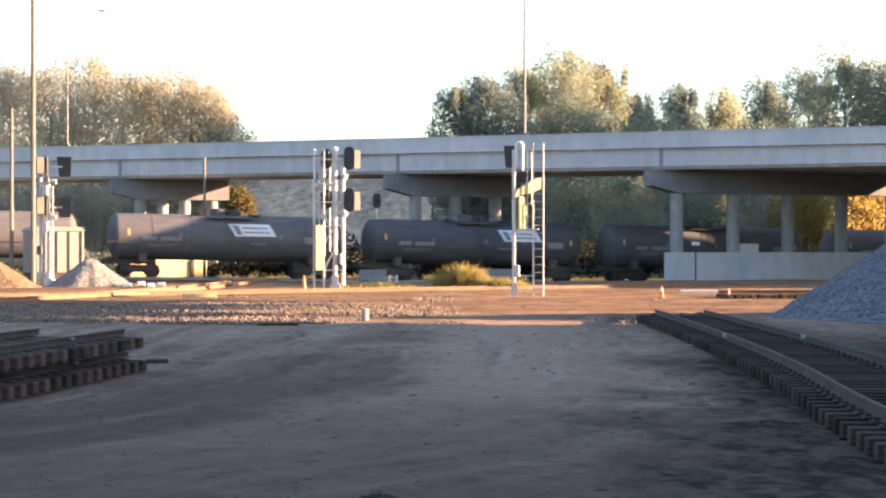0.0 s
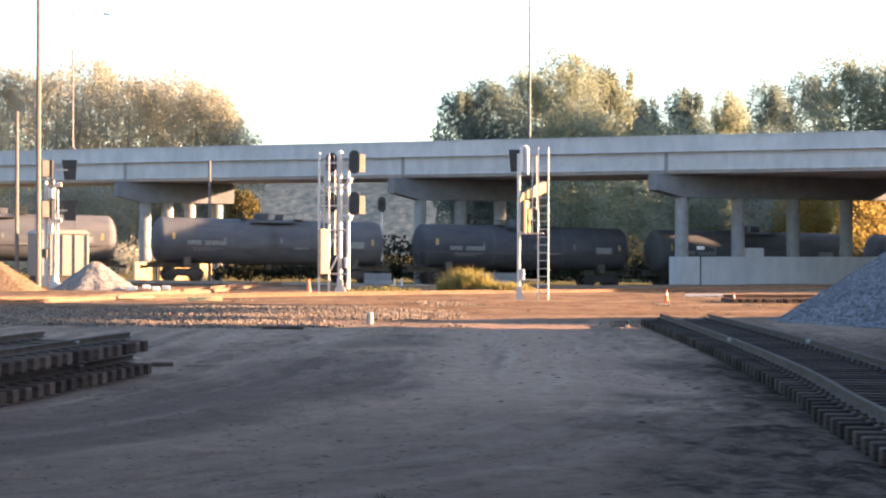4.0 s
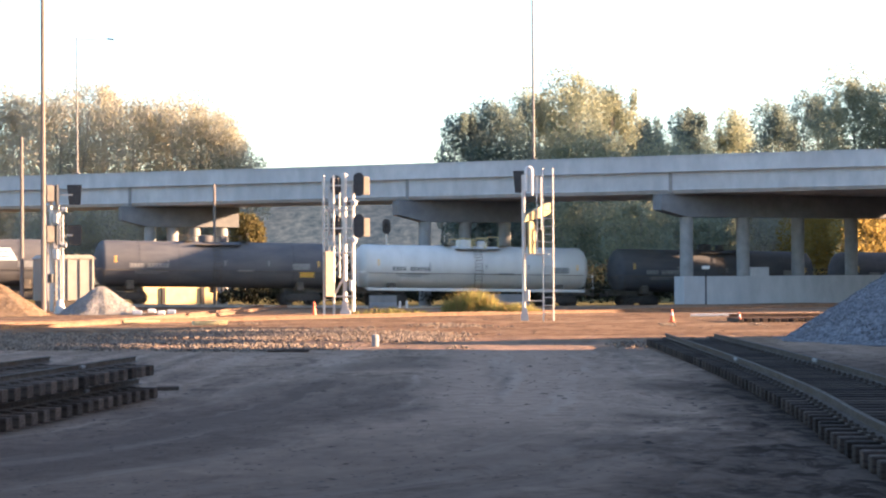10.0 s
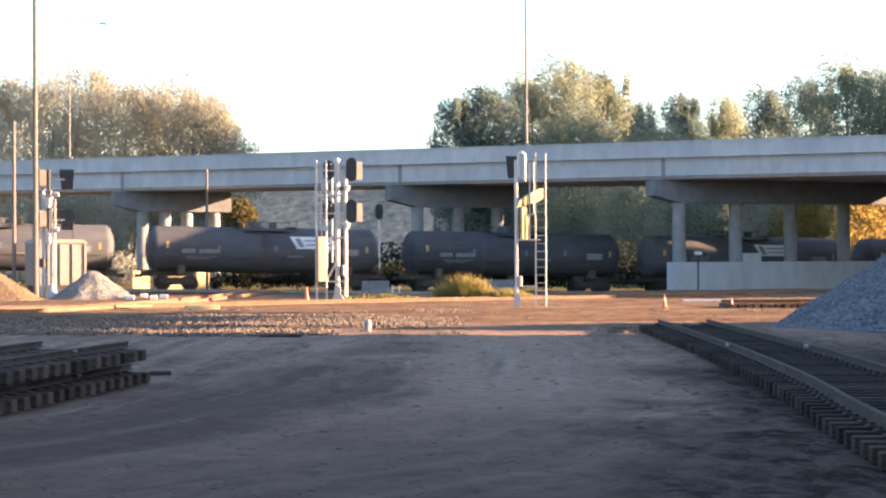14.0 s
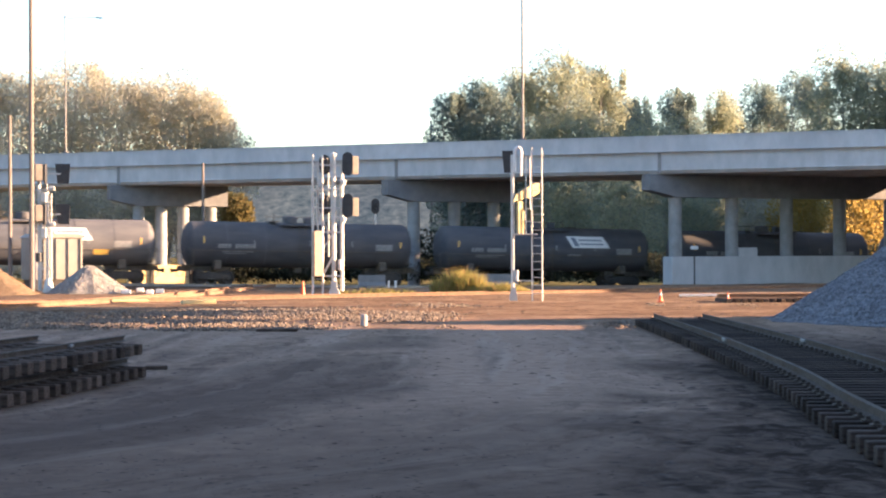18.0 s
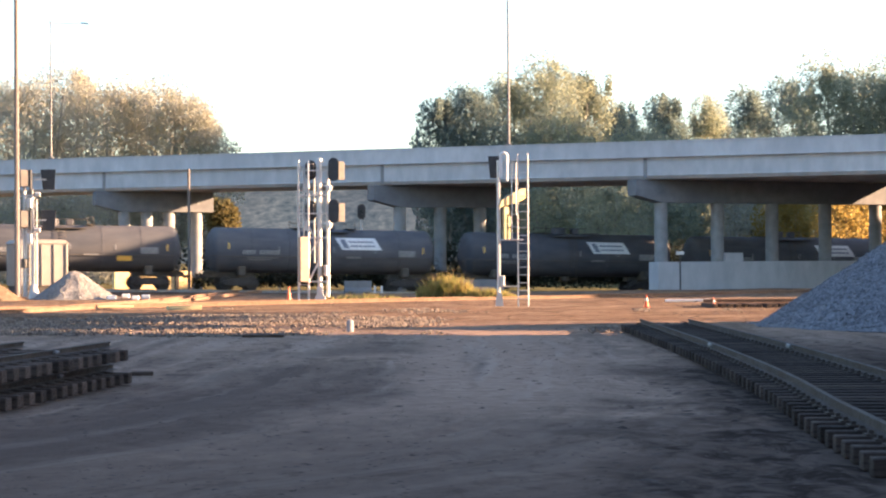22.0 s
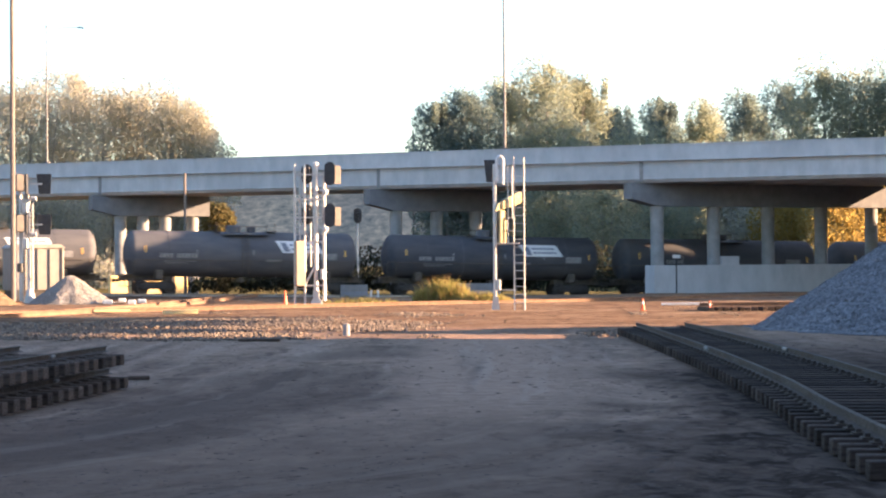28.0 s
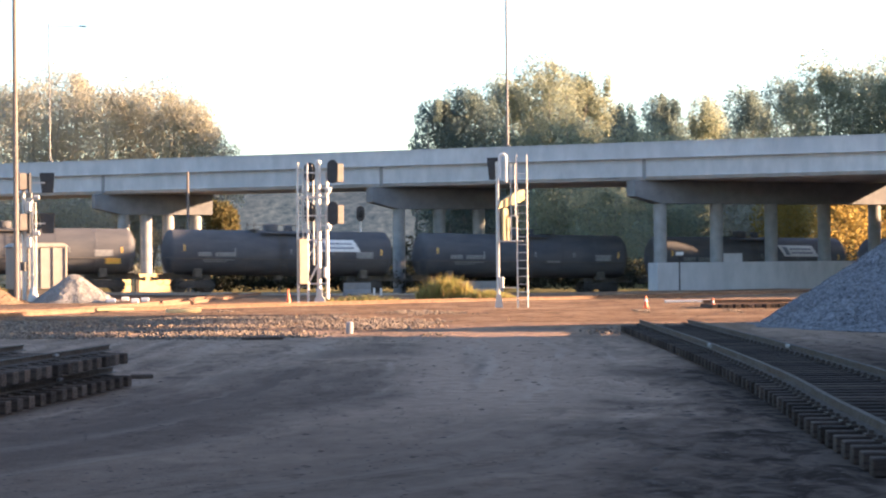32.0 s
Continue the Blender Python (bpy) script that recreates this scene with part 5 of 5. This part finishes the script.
def grass_clump(name, label, cx, cy, w, h, n, seed, material):
    rng = random.Random(seed)
    vs, fs = [], []
    for _ in range(n):
        a, q = rng.uniform(0, 2 * math.pi), math.sqrt(rng.random())
        x, y = cx + math.cos(a) * q * w / 2, cy + math.sin(a) * q * w / 4
        z = ground_z(x, y)
        hh = h * rng.uniform(0.35, 1.0) * (1 - 0.65 * q * q)
        lx, ly = rng.gauss(0, 0.22) * hh, rng.gauss(0, 0.22) * hh
        b = rng.uniform(0.012, 0.03)
        t = rng.uniform(0, math.pi)
        dx, dy = math.cos(t) * b, math.sin(t) * b
        o = len(vs)
        vs += [(x - dx, y - dy, z), (x + dx, y + dy, z), (x + lx * 0.5 + dx, y + ly * 0.5 + dy, z + hh * 0.6), (x + lx * 0.5 - dx, y + ly * 0.5 - dy, z + hh * 0.6), (x + lx * 1.2, y + ly * 1.2, z + hh)]
        fs += [(o, o + 1, o + 2, o + 3), (o + 3, o + 2, o + 4)]
    me = bpy.data.meshes.new(name)
    me.from_pydata(vs, [], fs)
    me.materials.append(material)
    tagged(new(name, me), label, "grass", kind="stuff")


grass_clump("grass_tuft", "tall yellow-green grass growing beside the track", 1.0, 93.3, 3.3, 1.6, 1900, 2, M_GRASS)
grass_clump("grass_tuft", "low dry reddish weeds beside the track", 2.9, 92.5, 3.3, 0.7, 1500, 6, M_GRASS)
grass_clump("grass_tuft", "thin dry weeds along the track", -3.3, 92.5, 5.0, 0.5, 500, 7, M_GRASS)
# ---------------------------------------------------------------- trees and distance
def leaf_cloud(rng, lobes, n, size, vs, fs):
    """Small leaf clumps, mostly near the skins of the lobes, with gaps."""
    g = np.random.default_rng(rng.randrange(1 << 30))
    L = np.array(lobes)
    w = L[:, 3] * L[:, 5]
    pick = g.choice(len(L), size=n, p=w / w.sum())
    d = g.normal(size=(n, 3))
    d /= np.linalg.norm(d, axis=1)[:, None]
    q = g.random(n) ** 0.42
    p = L[pick, :3] + d * L[pick, 3:] * q[:, None]
    gap = np.sin(p[:, 0] * 1.7 + 2 * np.sin(p[:, 2] * 1.3)) + np.sin(p[:, 1] * 1.9 + 1.1) + np.sin(p[:, 2] * 2.1 + p[:, 0])
    p = p[(gap > -1.7) & (p[:, 2] > -0.9)]
    n = len(p)
    s = (size * g.uniform(0.5, 1.3, n))[:, None]
    a = g.normal(size=(n, 3))
    a /= np.linalg.norm(a, axis=1)[:, None]
    b = np.cross(a, g.normal(size=(n, 3)))
    b /= np.linalg.norm(b, axis=1)[:, None]
    o = len(vs)
    quad = np.stack([p - a * s, p + b * s * 0.55, p + a * s, p - b * s * 0.55], 1).reshape(-1, 3)
    vs += quad.tolist()
    fs += (o + np.arange(4 * n).reshape(-1, 4)).tolist()


def tree(x, y, h, w, leaf, label, seed, n=30000, size=0.15, low=0.25, slim=1.0, stem=1.0):
    rng = random.Random(seed)
    t = thing("tree", label, "tree", pose(x, y, -0.2), "trees beyond the bridge")
    bm = B()
    tr = 0.016 * h * stem
    top = Vector((rng.uniform(-.6, .6), rng.uniform(-.6, .6), h * 0.86))
    rod(bm, (0, 0, 0), (top.x * 0.5, top.y * 0.5, h * 0.5), tr, 8, tr * 0.65)
    rod(bm, (top.x * 0.5, top.y * 0.5, h * 0.5), top, tr * 0.65, 7, tr * 0.15)
    lobes = []
    k = 13
    for i in range(k):
        a = i * 2.4 + rng.uniform(-.5, .5)
        f = low + (0.93 - low) * (i + 0.5) / k
        spread = w * 0.5 * math.sin(math.pi * min(1, 0.22 + 0.75 * (f - low) / (1 - low))) ** 0.7
        r = spread * rng.uniform(0.45, 0.85)
        c = Vector((math.cos(a) * r, math.sin(a) * r, f * h))
        start = Vector((top.x * f, top.y * f, max(0.12, f - 0.2) * h))
        rod(bm, start, c, tr * 0.3 * (1.2 - f), 5, tr * 0.07)
        s = w * rng.uniform(0.22, 0.33)
        lobes.append((c.x, c.y, c.z, s, s, s * 1.15 * slim))
    for i in range(7):
        a, r = rng.uniform(0, 6.28), w * rng.uniform(0.05, 0.34)
        lobes.append((top.x + math.cos(a) * r, top.y + math.sin(a) * r, h * rng.uniform(0.82, 0.95), w * 0.075, w * 0.075, h * 0.075))
    for i in range(5):
        a, r = i * 1.25 + rng.uniform(-.3, .3), w * rng.uniform(0.15, 0.36)
        rod(bm, (math.cos(a) * r * 0.3, math.sin(a) * r * 0.3, 0), (math.cos(a) * r, math.sin(a) * r, h * rng.uniform(0.7, 0.92)), tr * 0.5, 6, tr * 0.12)
    lobes.append((top.x, top.y, h * 0.93, w * 0.12, w * 0.12, h * 0.075))
    part("trunk", bm, M_BARK, t)
    vs, fs = [], []
    leaf_cloud(rng, lobes, n, size, vs, fs)
    me = bpy.data.meshes.new("crown")
    me.from_pydata(vs, [], fs)
    me.materials.append(leaf)
    o = new("crown", me)
    o.parent = t


def px(x, y, d):
    """Plan place and height of a far thing by its bearing and slope."""
    d *= FOCAL / 2400
    return (x - 784) / FOCAL * d, d, EYE - (y - LEVEL) / FOCAL * d


TAN, GRN, DK, ORG = "bare-looking tan cottonwood in autumn", "tall olive-green cottonwood with a ragged crown", "dark green broadleaf tree beyond the bridge", "orange autumn tree in full sun"
for i, (bx, by, d, w, leaf, lab) in enumerate([
        (-60, 130, 165, 12, M_LEAF_TAN, TAN), (20, 122, 170, 12, M_LEAF_TAN, TAN), (85, 118, 160, 11, M_LEAF_TAN, TAN), (160, 104, 168, 11, M_LEAF_TAN, TAN),
        (215, 128, 160, 11, M_LEAF_TAN, TAN), (280, 130, 165, 12, M_LEAF_TAN, TAN), (335, 138, 160, 11, M_LEAF_TAN, TAN), (388, 168, 158, 8, M_LEAF_TAN, TAN), (-130, 120, 170, 14, M_LEAF_TAN, TAN),
        (815, 160, 150, 7, M_LEAF_DK, DK), (870, 140, 152, 9, M_LEAF_DK, DK), (945, 125, 160, 9, M_LEAF_GRN, GRN), (1010, 95, 155, 11, M_LEAF_GRN, GRN), (1070, 110, 158, 8, M_LEAF_GRN, GRN),
        (1125, 170, 165, 7, M_LEAF_DK, DK), (1205, 155, 170, 7, M_LEAF_DK, DK), (1290, 165, 172, 8, M_LEAF_GRN, GRN), (1360, 145, 165, 8, M_LEAF_DK, DK), (1430, 125, 160, 8, M_LEAF_DK, DK),
        (1500, 103, 150, 11, M_LEAF_GRN, GRN), (1570, 110, 152, 12, M_LEAF_GRN, GRN), (1650, 100, 150, 12, M_LEAF_GRN, GRN), (1730, 105, 150, 12, M_LEAF_GRN, GRN),
        (1030, 200, 150, 12, M_LEAF_GRN, GRN), (1180, 215, 150, 13, M_LEAF_GRN, GRN)]):
    X, Y, Z = px(bx, by, d)
    tree(X, Y, Z + 0.4, w, leaf, lab, 20 + i, low=0.2)
for i, (bx, by, d, w, leaf, lab) in enumerate([(1420, 330, 135, 7, M_LEAF_OR, ORG), (1530, 320, 128, 8, M_LEAF_OR, ORG), (1610, 310, 130, 8, M_LEAF_OR, ORG), (1340, 335, 138, 7, M_LEAF_TAN, TAN), (1230, 330, 140, 8, M_LEAF_GRN, GRN),
                                               (1100, 320, 135, 9, M_LEAF_GRN, DK), (1010, 310, 138, 8, M_LEAF_GRN, DK), (160, 330, 150, 9, M_LEAF_TAN, TAN), (60, 330, 150, 9, M_LEAF_TAN, TAN), (420, 336, 125, 3.4, M_LEAF_LOW, "yellowing young tree beside the bridge pier")]):
    X, Y, Z = px(bx, by, d)
    tree(X, Y, Z + 0.4, w, leaf, lab, 70 + i, n=14000 if w > 4 else 6000, size=0.16, low=0.05 if w > 4 else 0.6)


def far_woods(name, label, x0, x1, y, h, n, leaf, seed, size, depth=20):
    """A long belt of trees as one ragged mass of leaf clumps."""
    rng = random.Random(seed)
    vs, fs, lobes = [], [], []
    x = x0
    while x < x1:
        hh = h * rng.uniform(0.75, 1.05)
        r = h * rng.uniform(0.16, 0.26)
        for f in (0.2, 0.5, 0.78):
            lobes.append((x + rng.uniform(-2, 2), y + rng.uniform(-depth, depth) / 2, hh * f, r * 1.3, r * 1.3, hh * 0.24))
        x += r * 1.1
    leaf_cloud(rng, lobes, n, size, vs, fs)
    me = bpy.data.meshes.new(name)
    me.from_pydata(vs, [], fs)
    me.materials.append(leaf)
    tagged(new(name, me), label, "woods", kind="stuff")


far_woods("far_woods", "belt of tan and green woods beyond the tracks", -110, -40, 246, 15, 40000, M_LEAF_TAN, 3, 0.4)
far_woods("far_woods", "belt of green woods beyond the bridge", 20, 120, 253, 16, 50000, M_LEAF_GRN, 4, 0.4)


far_woods("far_woods", "low green thicket filling the gap between tall trees", 27, 43, 250, 21, 16000, M_LEAF_GRN, 12, 0.3, 10)


def brush(name, label, pts, h, n, leaf, seed, size=0.16):
    """A low belt of brush along a plan line."""
    rng = random.Random(seed)
    vs, fs, lobes = [], [], []
    (x0, y0), (x1, y1) = pts
    k = int(math.hypot(x1 - x0, y1 - y0) / (h * 0.6)) + 1
    for i in range(k):
        q = (i + rng.uniform(-.4, .4)) / k
        hh = h * rng.uniform(0.55, 1.0)
        lobes.append((x0 + (x1 - x0) * q, y0 + (y1 - y0) * q + rng.uniform(-1, 1), hh * 0.45, h * 0.6, h * 0.5, hh * 0.55))
    leaf_cloud(rng, lobes, n, size, vs, fs)
    me = bpy.data.meshes.new(name)
    me.from_pydata(vs, [], fs)
    me.materials.append(leaf)
    tagged(new(name, me), label, "brush", kind="stuff")


brush("brush", "low green brush behind the main line, darkened to stand for shade", ((-17, 139), (9, 150)), 1.8, 9000, M_BRUSH, 31)
# weeds added to fill the bright gap below the cars with dark
brush("brush", "added weeds beyond the main line, dark like the shade under the cars", ((-2, 129), (36, 140)), 1.9, 16000, M_BRUSH, 35, 0.12)
brush("brush", "taller brush under and beyond the bridge, darkened to stand for shade", ((8, 150), (50, 165)), 4.0, 14000, M_BRUSH, 32)
brush("brush", "tan and green brush at the foot of the trees", ((-60, 167), (-24, 163)), 3.5, 9000, M_LEAF_TAN, 33)
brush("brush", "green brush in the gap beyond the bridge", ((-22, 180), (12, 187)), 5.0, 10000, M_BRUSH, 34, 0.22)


def hill():
    """The wooded ridge far behind."""
    vs, fs = [], []
    xs, ys = [-1800 + 40 * i for i in range(91)], [1730 + 66 * j for j in range(20)]
    for y in ys:
        for x in xs:
            k = step01(y, 1700, 2270)
            z = (118 + 25 * noise.noise((x * 0.002, y * 0.002, 4)) + 9 * noise.noise((x * 0.012, y * 0.012, 1))) * k
            vs.append((x, y, z - 1))
    n = len(xs)
    for j in range(len(ys) - 1):
        for i in range(n - 1):
            fs.append((j * n + i, j * n + i + 1, (j + 1) * n + i + 1, (j + 1) * n + i))
    me = bpy.data.meshes.new("backdrop_hill")
    me.from_pydata(vs, [], fs)
    for p in me.polygons:
        p.use_smooth = True
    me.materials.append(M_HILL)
    tagged(new("backdrop_hill", me), "hazy wooded ridge in the distance", "hill", kind="structure")


hill()
def back_wall():
    """Unseen plain wall, added behind the viewer to block low sky light."""
    ob = part("wall_south", prism(B(), [(-90, -0.5), (28, -0.5), (28, 16), (-90, 16)], 1, -28, -27), M_CONC)
    tagged(ob, "unseen plain concrete wall added behind to block low sky light", "wall", kind="structure")


back_wall()


def side_wall():
    """Unseen plain wall, added on the sunny side to shade the yard's front."""
    bm = prism(B(), [(27.0, -0.5), (28.0, -0.5), (28.0, 11.0), (27.0, 11.0)], 1, -70, 47.2)
    prism(bm, [(27.0, -0.5), (28.0, -0.5), (28.0, 3.6), (27.0, 3.6)], 1, 47.22, 51.0)
    ob = part("wall_east", bm, M_CONC)
    tagged(ob, "unseen plain concrete wall added to shade the yard", "wall", kind="structure")


side_wall()
# tall unseen trees added beyond the wall's end, crowns set to shade the left gravel
for i, (x, y, h, w, low) in enumerate(((31, 46.2, 15, 8.5, 0.4), (31.5, 51.5, 15, 6.5, 0.59), (31.5, 56, 15, 6.5, 0.585), (32, 60.5, 15, 6.5, 0.585), (32.5, 65, 15, 6.5, 0.6), (33, 70, 15, 6.5, 0.61))):
    tree(x, y, h, w, M_LEAF_GRN, GRN, 411 + i, n=20000, size=0.95, low=low, stem=0.16)


def ground_chips():
    """Clods, chips and pebbles lying about the dirt, near to far."""
    rng = random.Random(77)
    vs, fs = [], []
    for _ in range(9000):
        y = 13 + 75 * rng.random() ** 1.5
        x = rng.uniform(-0.3, 0.34) * y
        if noise.noise((x * 0.35, y * 0.2, 11)) < 0.0 and x < 0.15 * y - 1 and rng.random() < 0.75:
            continue
        z = ground_z(x, y)
        r = rng.choice((0.005, 0.006, 0.008, 0.01, 0.016, 0.026 if x > 0.15 * y - 1 else 0.012)) * rng.uniform(0.7, 1.3) * (0.7 + y / 60)
        o = len(vs)
        for dx, dy, dz in ((1, 0, 0), (-1, 0, 0), (0, 1, 0), (0, -1, 0), (0, 0, 1), (0, 0, -0.6)):
            k = r * rng.uniform(0.6, 1.5)
            vs.append((x + dx * k * 2.6, y + dy * k * 1.3, z + dz * k * 0.45))
        for a, b, c in ((0, 2, 4), (2, 1, 4), (1, 3, 4), (3, 0, 4), (2, 0, 5), (1, 2, 5), (3, 1, 5), (0, 3, 5)):
            fs.append((o + a, o + b, o + c))
    me = bpy.data.meshes.new("dirt_clods")
    me.from_pydata(vs, [], fs)
    me.materials.append(M_CLOD)
    tagged(new("dirt_clods", me), "clods and pebbles scattered over the yard dirt", "gravel", kind="stuff")


ground_chips()

# unseen trees added beside the line on the sunny side, shading pier, train and woods
for i, (x, y, h, w) in enumerate(((60, 100, 11.5, 8), (60, 107, 11.5, 8), (60, 114, 12, 8), (60, 120, 12.5, 8), (61, 123.3, 13.8, 6.6), (60, 128.0, 10.0, 4.5), (62, 134.0, 13, 8), (44, 128.6, 5.6, 6), (71, 114, 13, 9), (76, 143, 15, 9), (72, 137.5, 14, 8), (60, 177, 22, 11), (63, 188, 23, 11), (66, 199, 24, 11))):
    tree(x, y, h, w, M_LEAF_DK, DK, 402 + i, n=12000, size=0.7, low=0.03)


# ---------------------------------------------------------------- what moves
def motions():
    for k, o in CARS:
        walk(o, [(t, car_pose(k, t)) for t in (0.0, 0.1, *range(1, 32), 31.9, 32.0)])


motions()
